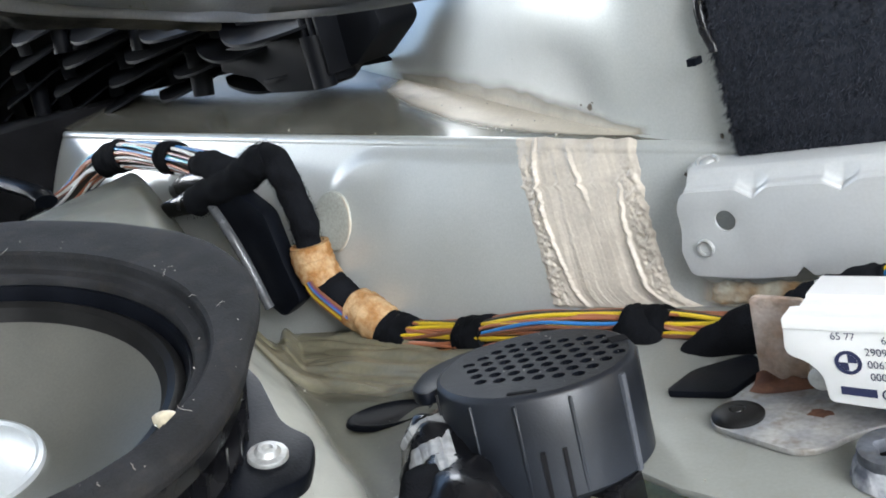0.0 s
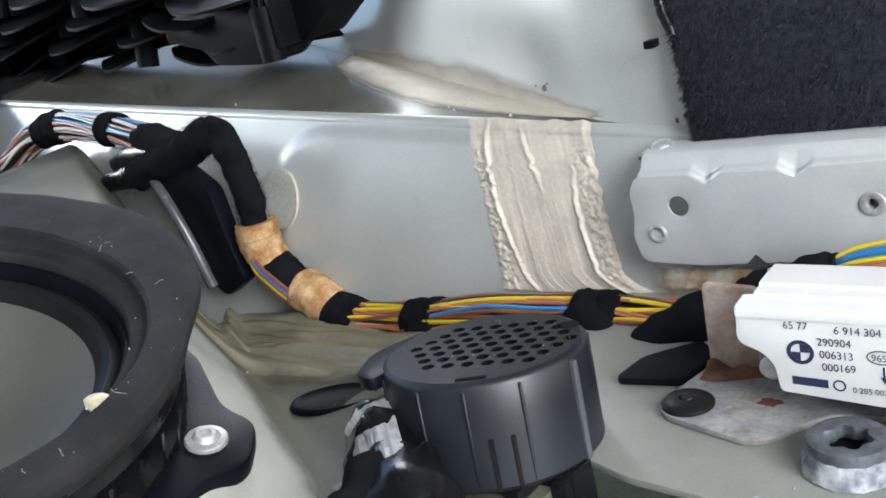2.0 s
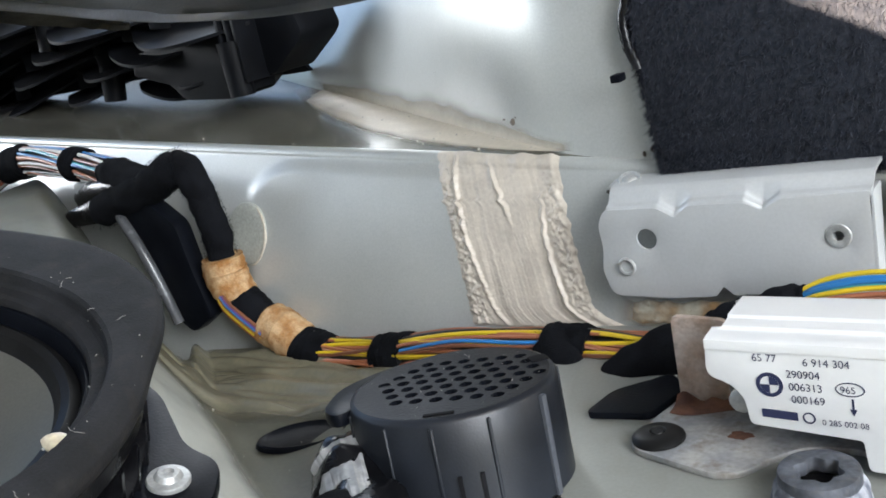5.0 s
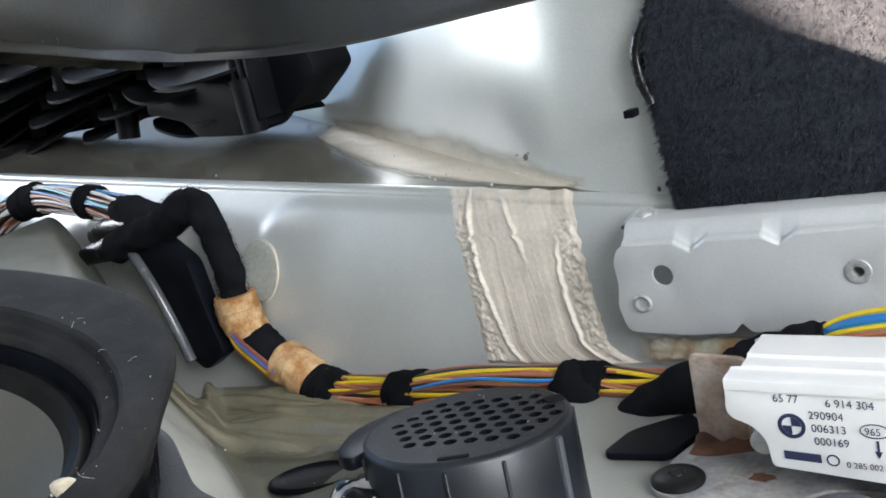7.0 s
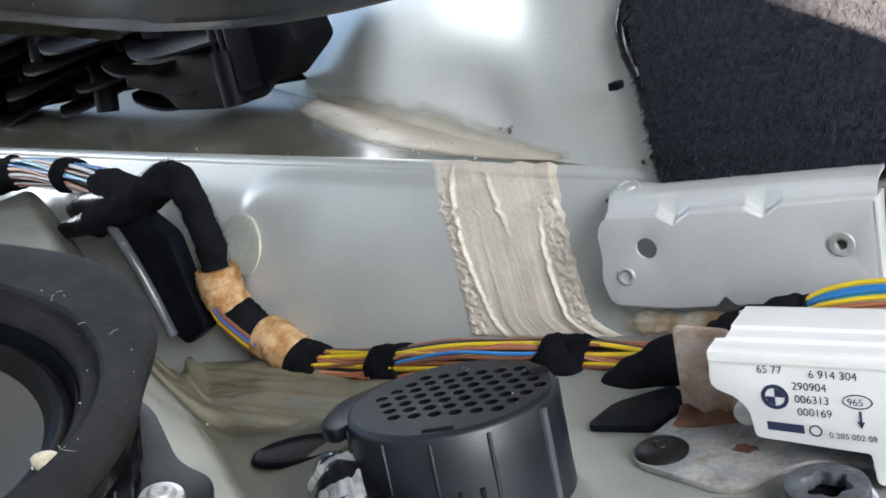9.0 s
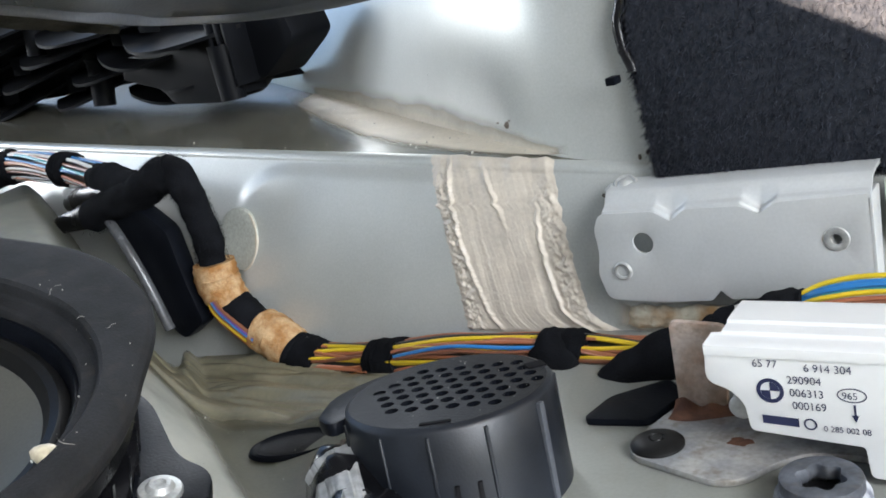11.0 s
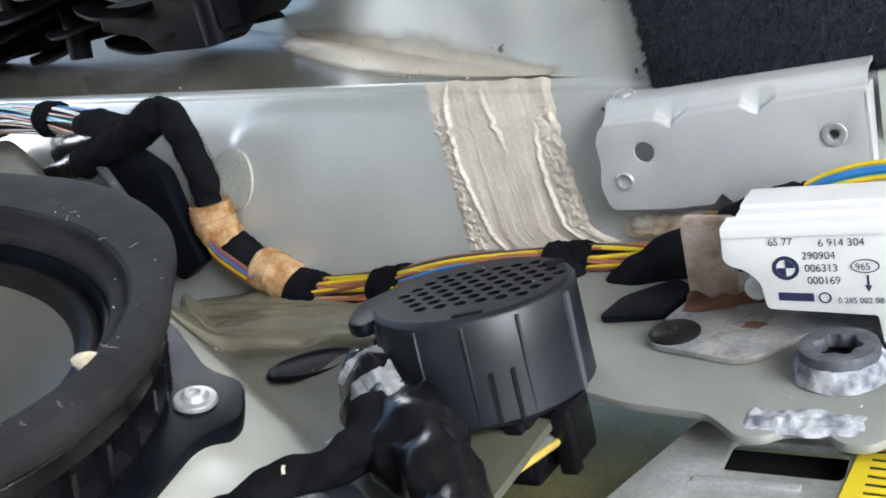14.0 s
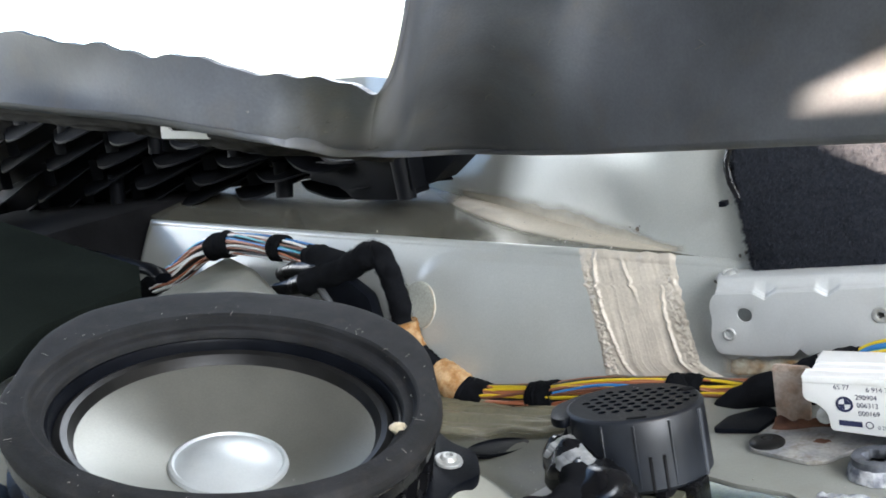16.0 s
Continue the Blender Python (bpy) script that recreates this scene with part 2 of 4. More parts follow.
def sheet(bm, f, nu, nv, thick=None):
    """A grid of f(u, v), 0..1; thick: a vector that gives it a back."""
    g = [[bm.verts.new(f(i / nu, j / nv)) for j in range(nv + 1)] for i in range(nu + 1)]
    faces = [bm.faces.new((g[i][j], g[i + 1][j], g[i + 1][j + 1], g[i][j + 1])) for i in range(nu) for j in range(nv)]
    if thick:
        t = Vector(thick)
        b = [[bm.verts.new(v.co + t) for v in row] for row in g]
        for i in range(nu):
            for j in range(nv):
                bm.faces.new((b[i][j], b[i][j + 1], b[i + 1][j + 1], b[i + 1][j]))
        for i in range(nu):
            bm.faces.new((g[i][0], b[i][0], b[i + 1][0], g[i + 1][0]))
            bm.faces.new((g[i][nv], g[i + 1][nv], b[i + 1][nv], b[i][nv]))
        for j in range(nv):
            bm.faces.new((g[0][j], g[0][j + 1], b[0][j + 1], b[0][j]))
            bm.faces.new((g[nu][j], b[nu][j], b[nu][j + 1], g[nu][j + 1]))
    return bm


def plate(bm, outline, holes, m, thick, bevel=0.0):
    """A flat plate with holes, drawn in x, y, taken to its place by the matrix m; it is thick downwards (-z)."""
    edges = []
    for loop in [outline, *holes]:
        vs = [bm.verts.new((x, y, 0)) for x, y in loop]
        edges += [bm.edges.new((vs[i], vs[(i + 1) % len(vs)])) for i in range(len(vs))]
    bmesh.ops.triangle_fill(bm, use_beauty=True, use_dissolve=False, edges=edges)
    top = list(bm.faces)
    ext = bmesh.ops.extrude_face_region(bm, geom=top)
    for v in [v for v in ext["geom"] if isinstance(v, bmesh.types.BMVert)]:
        v.co.z -= thick
    for f in top:
        f.normal_update()
    bmesh.ops.recalc_face_normals(bm, faces=bm.faces)
    if bevel:
        rim = [e for e in bm.edges if len(e.link_faces) == 2 and e.calc_face_angle(0) > 0.9]
        bmesh.ops.bevel(bm, geom=rim, offset=bevel, segments=2, affect="EDGES", profile=0.6)
    bm.transform(m)
    return bm


def ring_pts(x, y, r, n=24, ry=None):
    return [(x + r * math.cos(2 * math.pi * k / n), y + (ry or r) * math.sin(2 * math.pi * k / n)) for k in range(n)]


def rounded(pts, r, n=5):
    """A polygon with its corners rounded by r (a number, or one for each corner)."""
    out = []
    for i, p in enumerate(pts):
        p, a, b = Vector(p), Vector(pts[i - 1]), Vector(pts[(i + 1) % len(pts)])
        rr = r[i] if isinstance(r, (list, tuple)) else r
        u, w = (a - p), (b - p)
        rr = min(rr, u.length * 0.45, w.length * 0.45)
        s, e = p + u.normalized() * rr, p + w.normalized() * rr
        out += [tuple(s * (1 - t) ** 2 + p * 2 * t * (1 - t) + e * t * t) for t in [k / n for k in range(n + 1)]]
    return out


def box(bm, lo, hi, bevel=0.0, m=None, segments=2):
    lo, hi = Vector(lo), Vector(hi)
    r = bmesh.ops.create_cube(bm, size=1.0)
    vs = r["verts"]
    for v in vs:
        v.co = Vector([lo[i] + (v.co[i] + 0.5) * (hi[i] - lo[i]) for i in range(3)])
    if bevel:
        es = list({e for v in vs for e in v.link_edges})
        out = bmesh.ops.bevel(bm, geom=es, offset=bevel, segments=segments, affect="EDGES", profile=0.6)
        vs = list({v for f in out["faces"] for v in f.verts} | {v for v in vs if v.is_valid})
    if m is not None:
        bmesh.ops.transform(bm, matrix=m, verts=vs)
    return bm


def upright(at, n):
    """The place at, with z along n and x as near to the world's x as can be."""
    z = Vector(n).normalized()
    x = (Vector((1, 0, 0)) - z * z.x).normalized()
    y = z.cross(x)
    return Matrix.Translation(at) @ Matrix((x, y, z)).transposed().to_4x4()


def B():
    return bmesh.new()


def mmat(at, rx=0, ry=0, rz=0):
    return pose(*at, rx, ry, rz)


def fade(ob, nu, nv, rims):
    """Thins a sheet of nu by nv cells out towards its four rims (left, right, first and last row), with an uneven border."""
    a = ob.data.attributes.new("cover", "FLOAT", "POINT")
    l, r, lo, hi = rims
    for i in range(nu + 1):
        for j in range(nv + 1):
            u, v = i / nu, j / nv
            a.data[i * (nv + 1) + j].value = min(1, u / l if l else 1, (1 - u) / r if r else 1, v / lo if lo else 1, (1 - v) / hi if hi else 1)
    m = ob.data.materials[0].copy()
    ob.data.materials[0] = m
    n, l = m.node_tree.nodes, m.node_tree.links
    at, tex, add, mr = n.new("ShaderNodeAttribute"), n.new("ShaderNodeTexNoise"), n.new("ShaderNodeMath"), n.new("ShaderNodeMapRange")
    tc = n.new("ShaderNodeTexCoord")
    at.attribute_name = "cover"
    tex.inputs["Scale"].default_value, tex.inputs["Detail"].default_value = 35, 4
    l.new(tc.outputs["Object"], tex.inputs[0])
    add.operation, add.inputs[2].default_value = "MULTIPLY_ADD", 0.0
    add.inputs[1].default_value = 0.45
    l.new(tex.outputs[0], add.inputs[0]), l.new(at.outputs["Fac"], add.inputs[2])
    mr.interpolation_type = "SMOOTHSTEP"
    mr.inputs["From Min"].default_value, mr.inputs["From Max"].default_value = 0.22, 1.15
    l.new(add.outputs[0], mr.inputs[0]), l.new(mr.outputs[0], n["Principled BSDF"].inputs["Alpha"])
    return ob


XZ = Matrix(((1, 0, 0, 0), (0, 0, -1, 0), (0, 1, 0, 0), (0, 0, 0, 1)))  # a plate's x, y become x, z, its face turned to -y

# ---- the sill, the pillar and the floor ----
def sill_top(x):
    return 71 - 0.083 * x


def wall_y(z):
    return 4 + 0.12 * z + 0.0025 * z * abs(z)


def seam(x):
    """The foot of the pillar: place across and height at x."""
    d = 15 * math.log1p(math.exp(min(30, (-50 - x) / 15)))
    return 30 + 0.461 * d, sill_top(x) + 1.5 + 0.05 * d


def boss(x, z):
    """How far the sill's side lies behind its plane: a wide raised field with a round left end stands proud of the rest."""
    outer = 6 - 3 * smoothstep(-125, -70, x)
    dx, dz = max(-226 - x, 0) * 0.6, max(z - (sill_top(x) - 35), 0)
    return outer + (3.2 - outer) * smoothstep(-4, 4, 26 - math.hypot(dx, dz))


def floor_z(x, y):
    base = -1.5 - 0.085 * max(0, -x) + 1.2 * noise.noise(Vector((x, y, 0)) * 0.02)
    base -= 9 * smoothstep(-58, -30, y) * smoothstep(40, -20, x)
    d = (x + 170) * -0.498 + (y + 103) * -0.867
    hump = 40 - 0.25 * (x + 171) - 0.05 * (y + 259)
    hump = min(hump, 88) - 60 * smoothstep(104, 84, math.hypot(x + 182, y + 258))
    z = base + (hump - base) * smoothstep(-6, 48, d)
    return z - 75 * smoothstep(-455, -500, x + 0.45 * (y + 60))


def sill_point(u, v):
    x = -668 + 1088 * u
    zt = sill_top(x)
    turn = 26 * smoothstep(-630, -668, x) ** 2
    if v < 0.5:
        z = -45 + (zt - 5 + 45) * (v / 0.5)
        return Vector((x, wall_y(z) + boss(x, z) + turn, z))
    yw = wall_y(zt - 5) + boss(x, zt - 5)
    if v < 0.7:
        a = (v - 0.5) / 0.2 * math.pi / 2
        return Vector((x, yw + 5 * (1 - math.cos(a)) + turn, zt - 5 + 5 * math.sin(a) - turn * 0.3))
    k = (v - 0.7) / 0.3
    ys, zs = seam(x)
    y = yw + 5 + (ys + 6 - yw - 5) * k
    return Vector((x, y, zt + (zs - zt) * k))


# brown grime, with the black panel's reflection also put into the darker base
solo("trim_sill_top", sheet(B(), lambda u, v: sill_point(u, 0.69 + 0.31 * v), 240, 16), SILL_TOP, "grimy flat top of the metal sill, darkened for its reflection", "car sill", "structure", angle=60)
solo("wall_sill", sheet(B(), lambda u, v: sill_point(u, 0.69 * v), 420, 110), PAINT, "grey-green painted metal sill with rounded upper edge", "car sill", "structure", angle=60)


def ridge(x, h):
    """The pillar swells forward in a soft upright ridge."""
    return 5 * math.exp(-((x + 95) / 70) ** 2) * smoothstep(0, 60, h)


def pillar_point(u, v):
    x = -900 + 1320 * u
    ys, zs = seam(x)
    z = zs - 2 + (95 + 330 * smoothstep(-330, -120, x)) * v * v
    dent = 42 * smoothstep(-120, -330, x) * smoothstep(0, 120, z - zs)
    return Vector((x, ys + 0.16 * (z - zs) + dent - ridge(x, z - zs), z))


solo("wall_pillar", sheet(B(), pillar_point, 180, 50), PAINT, "grey-green painted metal pillar flaring up from the sill", "car pillar", "structure", angle=60)


def sealer_point(u, v):
    """Thin sealer brushed over the joint of pillar and sill."""
    x = -330 + 285 * u
    ys, zs = seam(x)
    yw = wall_y(sill_top(x) - 5) + 5 + boss(x, sill_top(x) - 5)
    k = v * 1.5
    if k < 1:
        y = ys + (yw + 2 - ys) * (1 - k) * (0.10 + 0.90 * min(1, u * 1.35))
        z = zs + (sill_top(x) - zs) * min(1, max(0, (ys - y) / max(3, ys - yw))) + 0.25
        return Vector((x, y, z + 0.25 * noise.noise(Vector((x, y * 3, 0)) * 0.05)))
    z = zs + (k - 1) * 2 * (5 + 11 * smoothstep(0.0, 0.4, u) * smoothstep(1.0, 0.7, u))
    return Vector((x, ys + 0.16 * (z - zs) - 0.5 - ridge(x, z - zs), z))


fade(solo("trim_joint_sealer", sheet(B(), sealer_point, 110, 36), JOINT, "brushed beige sealer over the joint of pillar and sill", "sealer", "structure", angle=70), 110, 36, (0.35, 0.06, 0.22, 0.4))


def putty_point(u, v):
    z0, z1 = -4, sill_top(-95) + 2
    z = z0 + (z1 - z0) * v
    left = -107 - 22 * v ** 1.6 + 2.2 * noise.noise(Vector((0, 0, z * 0.25))) + 1.2 * noise.noise(Vector((3, 0, z * 0.8)))
    right = -29 - 24 * v ** 0.8 + 1.6 * noise.noise(Vector((7, 0, z * 0.25))) + 16 * smoothstep(0.14, 0.0, v)
    x = left + (right - left) * u
    zt = sill_top(x)
    lumpy = smoothstep(0.20, 0.12, u) + smoothstep(0.80, 0.88, u) * smoothstep(0.95, 0.7, v)
    s = u + 0.035 * noise.noise(Vector((0, 0, z * 0.03))) + 0.05 * (v - 0.5) * (u - 0.5)
    h = 1.3 + 1.1 * noise.noise(Vector((s * 9, z * 0.008, 2))) + 0.5 * noise.noise(Vector((s * 22, z * 0.014, 9))) + 0.22 * noise.noise(Vector((s * 50, z * 0.02, 4)))
    h = h * (1 - 0.75 * lumpy) + lumpy * (1.1 + 1.5 * noise.noise(Vector((x * 0.8, z, 0)) * 0.32) + 1.1 * noise.noise(Vector((x, z, 5)) * 0.7))
    h += 3.0 * smoothstep(0.028, 0.0, abs(s - 0.235 + 0.09 * math.sin(v * 3.0 - 0.4))) * (0.35 + 0.65 * v)
    h += 2.2 * smoothstep(0.03, 0.0, abs(s - 0.70 + 0.26 * v)) * smoothstep(0.5, 0.8, v)
    h += 2.0 * smoothstep(0.025, 0.0, abs(s - 0.83 + 0.05 * math.sin(v * 4))) * smoothstep(0.9, 0.5, v)
    peak = 0.95 + 0.04 * math.sin(u * 9.5) * math.sin(u * 3.1) + 0.05 * noise.noise(Vector((u * 9, 0, 6)))
    h = max(0.15, 0.72 * h + 0.3) * smoothstep(0, 0.08, u) * smoothstep(1, 0.93, u) * smoothstep(0, 0.03, v) * smoothstep(peak + 0.06, peak - 0.06, v)
    h += 0.25 * smoothstep(0, 0.03, u) * smoothstep(1, 0.97, u) - 0.22
    if z < zt - 5:
        return Vector((x, wall_y(z) + boss(x, z) - h + 0.15, z))
    a = min(1, (z - zt + 5) / 5) * math.pi / 2.2
    return Vector((x, wall_y(zt - 5) + boss(x, zt - 5) + 5 * (1 - math.cos(a)) - h * math.cos(a), zt - 5 + 5 * math.sin(a) + h * math.sin(a)))


solo("trim_brushed_putty", sheet(B(), putty_point, 230, 150), SEALER, "thick beige putty brushed down over the sill joint", "putty", "structure", angle=80)

# pressed round cover on the sill side
plug = thing("sill_plug", (-268, 22, 45), "painted oval sealing plug with a peeling rim in the sill", "plug")
bm = lathe(B(), [(0, 0.7), (12, 0.7), (15, 0.55), (16.2, 0.1), (16.6, -0.6), (16.6, -3)], (0, 0, 0), (0, -1, 0.3), 48)
bm.transform(mmat((-267, 16.4, 45)) @ Matrix.Diagonal((0.98, 1, 1.16, 1)))
part("disc", bm, mat("plug_paint", (0.36, 0.37, 0.33), 0.45, 0.15, 0.08, 40, 0.2, 600, stain=0.1), plug)
arc = [Vector((-267 + 16.6 * math.cos(a), 15.8 + 0.294 * 19 * math.sin(a), 45 + 19 * math.sin(a))) for a in [radians(-75 + 5 * k) for k in range(26)]]
part("sealer_rim", tube(B(), arc, lambda t: 0.35 + 0.8 * abs(math.sin(t * 9)) * math.sin(math.pi * t), 8, 0.6), JOINT, plug, "peeling line of beige sealer")


def floor_point(u, v):
    x, y = -620 + 632 * u, -520 + 545 * v
    return Vector((x, y, floor_z(x, y)))


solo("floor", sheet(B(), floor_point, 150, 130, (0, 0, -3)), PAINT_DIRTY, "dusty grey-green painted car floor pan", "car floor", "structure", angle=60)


def hump_point(u, v):
    s, d = -330 + 570 * u, 6 + 340 * v
    x, y = -170 + 0.867 * s - 0.498 * d, -103 - 0.498 * s - 0.867 * d
    return Vector((x, y, floor_z(x, y) + 0.7 * smoothstep(0, 0.03, v)))


# pale paint also carries light from above, thinned out towards the dimmer left
fade(solo("floor_hump", sheet(B(), hump_point, 130, 80), PAINT_LIGHT, "pale painted hump under the speaker, some light in its colour", "car floor", "structure", angle=60), 130, 80, (0.85, 0, 0.03, 0))
bm = B()
sheet(bm, lambda u, v: Vector((-1500 + 3000 * u, -2200 + 2200 * v, -62 + 2 * noise.noise(Vector((u * 40, v * 40, 0))))), 30, 30)
solo("ground_underfloor", bm, OLIVE, "yellow-green painted lower floor under the openings", "floor", "structure")


def crease_point(u, v):
    x = -318 + 258 * u
    y = -4 - 78 * v - 24 * (1 - u) * v
    fold = abs(noise.noise(Vector((x * 0.010 + y * 0.03, y * 0.06, 0)))) * 8 + abs(noise.noise(Vector((x * 0.022 + y * 0.02, y * 0.13, 4)))) * 4.5
    spur = 9 * smoothstep(11, 0, abs((x + 300) * 0.80 + (y + 20) * 1.05)) * smoothstep(-225, -250, x)
    climb = 12 * smoothstep(-165, -235, x) * (1 - v) ** 2
    edge = smoothstep(0.0, 0.08, v) * smoothstep(1, 0.86, v) * smoothstep(1, 0.9, u) * smoothstep(0, 0.05, u)
    return Vector((x, y, floor_z(x, y) - 0.4 + climb + (1.4 + fold + spur) * edge))


fade(solo("trim_floor_sealer", sheet(B(), crease_point, 170, 90), SEAM, "wrinkled olive seam sealer along the floor joint", "sealer", "structure", angle=70), 170, 90, (0.1, 0.2, 0, 0.16))

# plate on which the sensor stands
PLATE = [(-40, -128), (8, -123), (14, -127), (33, -133), (60, -136), (66, -141), (72, -147), (79, -147), (85, -142), (95, -141), (101, -147), (108, -147), (114, -140), (128, -142), (300, -142), (300, 10), (-40, 10)]
solo("floor_plate", plate(B(), rounded(PLATE, 3), [], mmat((0, 0, 0)), 3.0, 0.7), PLATE_PAINT, "pale grey painted seat mounting plate with a cut edge", "mounting plate", "structure")
bm = plate(B(), rounded([(-60, -120), (-8, -128), (12, -142), (13, -148), (0, -182), (-20, -215), (-90, -215)], 3), [], mmat((0, 0, -7)), 2.5, 0.6)
solo("floor_tongue", bm, PLATE_PAINT, "pale grey sheet metal tongue with a yellowed edge", "floor tongue", "structure")

bm = tube(B(), [Vector((12.6, -141, -8.2)), Vector((13.4, -147.5, -8.2)), Vector((8, -162, -8.2)), Vector((1, -181, -8.2))], 1.3, 8)
solo("trim_tongue_edge", bm, mat("yellowed_sealer", (0.42, 0.30, 0.06), 0.5, 0, 0.3, 90, 0.4, 400), "yellowed sealer on the cut edge of the tongue", "sealer", "structure")

# ---- the bracket on the sill ----
bracket = thing("sill_bracket", (35, 4, 16), "silver-grey painted steel bracket spot-welded to the sill", "bracket")
face = rounded([(-20, 18), (8, 17), (27, 18.4), (31, 23), (35, 19), (58, 21), (66, 24), (72, 22.6), (90, 26), (91, 62), (57, 60), (50, 55.5), (43, 59), (20, 58.5), (13.5, 53.5), (6, 58), (-19, 57.5), (-22, 50), (-21, 40), (-23, 30)], [4, 2, 1, 1, 1, 2, 3, 2, 2, 2, 2, 1, 2, 2, 1, 2, 4, 2, 3, 2], 3)
bm = plate(B(), face, [ring_pts(0, 44, 4.6), ring_pts(78, 44, 3.4)], XZ, 1.6, 0.35)
part("face", bm, BRACKET, bracket)


LEDGE_PROFILE = [(0.3, -0.6), (1.0, 0.6), (3.6, 1.6), (4.6, 2.6), (6.5, 6.0), (8.5, 7.6), (14, 8.6), (23, 9.0)]


def ledge_point(u, v):
    x = -17 + 108 * u
    k = v * (len(LEDGE_PROFILE) - 1)
    i = min(int(k), len(LEDGE_PROFILE) - 2)
    y, z = [LEDGE_PROFILE[i][n] * (1 - k + i) + LEDGE_PROFILE[i + 1][n] * (k - i) for n in (0, 1)]
    notch = 4.5 * (max(0, 1 - abs(x - 13.5) / 7) + max(0, 1 - abs(x - 50) / 7)) * smoothstep(0.75, 0.2, v)
    return Vector((x, y + 0.15 * notch, 57.6 + 4.4 * u + z * (1 - 0.22 * u) - notch))


part("top_flange", sheet(B(), ledge_point, 140, 28, (0, 0, -1.5)), BRACKET, bracket)
bm = plate(B(), rounded([(27, 0), (62, 0), (62, 14), (27, 10)], 2), [], Matrix(((0, 0, 1, 91.5), (0, 1, 0, 0), (1, 0, 0, 0), (0, 0, 0, 1))), 1.6, 0.3)
part("end_flange", bm, BRACKET, bracket)
bm = lathe(B(), [(0, -2.4), (2.4, -2.2), (2.7, 0.6), (3.5, 0.9), (4.1, 0.5), (4.3, -0.2)], (-11, -0.3, 31.5), (0, -1, 0), 24)
part("weld_nut", bm, ZINC, bracket, "small steel nut")
bm = lathe(B(), [(2.0, -3), (2.1, 0.8), (3.3, 1.2), (4.6, 1.0), (5.2, 0)], (78, 0.4, 44.5), (0, -1, 0), 24)
part("weld_nut", bm, ZINC, bracket, "small steel nut")
bm = sheet(B(), lambda u, v: Vector((-21 + 17 * u, 13 + 11 * v, 63.5 + 4 * math.sin(u * 3.1) ** 0.5 * math.sin(v * 3.1) ** 0.5 + 0.8 * noise.noise(Vector((u * 9, v * 9, 0))))), 20, 14)
part("weld_tab", bm, BRACKET, bracket)
bm = lathe(B(), [(0, 1.6), (2.4, 1.2), (3.2, 0.4), (4.6, 0.9), (5.6, 0)], (-11, 15.5, 66.5), (0.1, -0.5, 1), 20)
for v in bm.verts:
    v.co += 0.5 * noise.noise_vector(v.co * 0.4)
part("weld_spot", bm, ZINC, bracket, "bright uneven weld spot")
bm = tube(B(), [Vector((-21, 12.5, 62.5)), Vector((-17, 11.6, 60.5)), Vector((-6, 11.0, 60.2)), Vector((-3, 12, 62))], 0.7, 6, 0.5)
part("weld_edge", bm, mat("grimy_edge", (0.10, 0.09, 0.07), 0.7), bracket, "grimy edge of the welded tab")

# flat sheet behind the bracket's open end
bm = B()
box(bm, (93, 14, 8), (210, 17, 64), 1)
solo("trim_sill_reinforcement", bm, PAINT, "painted reinforcement sheet beside the bracket", "sheet metal", "structure")
bm = sheet(B(), lambda u, v: Vector((-24 + 120 * u, wall_y(12 - 18 * v) + 2.4 - 2.6 * math.sin(v * 3.1) * math.sin(u * 3.1) - 1.8 * max(0, noise.noise(Vector((u * 30, v * 5, 3)))), 14 - (14 + 5 * noise.noise(Vector((u * 9, 0, 7)))) * v + 1.8 * noise.noise(Vector((u * 16, v * 3, 0))))), 80, 18)
fade(solo("trim_rusty_sealer", bm, mat("rusty_sealer", (0.40, 0.37, 0.29), 0.6, 0, 0.2, 90, 0.6, 300, col2=(0.24, 0.14, 0.06), stain=0.8), "dirty sealer with rust and crumbs under the bracket", "sealer", "structure"), 80, 18, (0.14, 0.12, 0.2, 0.25))

# ---- carpet on the pillar ----
def carpet_edge(z):
    return 1 - 0.17 * (z - 68) + 16 * smoothstep(128, 175, z) + 0.0 + 0.8 * noise.noise(Vector((z * 0.3, 0, 0)))


def carpet_y(x, z):
    ys, zs = seam(x)
    return ys + 0.16 * (z - zs) - 9


def carpet_point(u, v):
    z = 66 - 4 * u + 330 * v ** 1.3
    x = carpet_edge(z) + 300 * u
    return Vector((x, carpet_y(x, z) + 4 * smoothstep(0.03, 0, min(u * 5, v * 3)) + 0.5 * noise.noise(Vector((x, z, 0)) * 0.2), z))


carpet = thing("carpet_panel", (60, 25, 66), "black needle-felt carpet panel hanging on the pillar", "carpet")
part("backing", sheet(B(), carpet_point, 90, 90, (0, 5, 0)), CARPET, carpet)
rng = np.random.default_rng(5)
verts, faces = [], []
o = ORIGIN[carpet.name]
for i in range(52000):
    u, v = rng.random() ** 1.5, rng.random() ** 1.25
    if i < 3500:
        u, v = (rng.random() * 0.004, rng.random() ** 1.2) if i % 2 else (rng.random() ** 1.2, rng.random() * 0.003)
    p = carpet_point(u, v) - o
    d = Vector((rng.normal(0, 0.55), -0.8 + rng.normal(0, 0.3), -0.7 + rng.normal(0, 0.5))).normalized() * (2.2 + 2.6 * rng.random())
    if i < 3500:
        d += Vector((-1.6, 0, -0.3)) * rng.random() if i % 2 else Vector((0, 0, -2.2)) * rng.random()
    s = Vector((rng.normal(), rng.normal() * 0.3, rng.normal())).normalized() * (0.15 + 0.12 * rng.random())
    n0 = len(verts)
    verts += [(p - s) * MM, (p + s) * MM, (p + d) * MM]
    faces.append((n0, n0 + 1, n0 + 2))
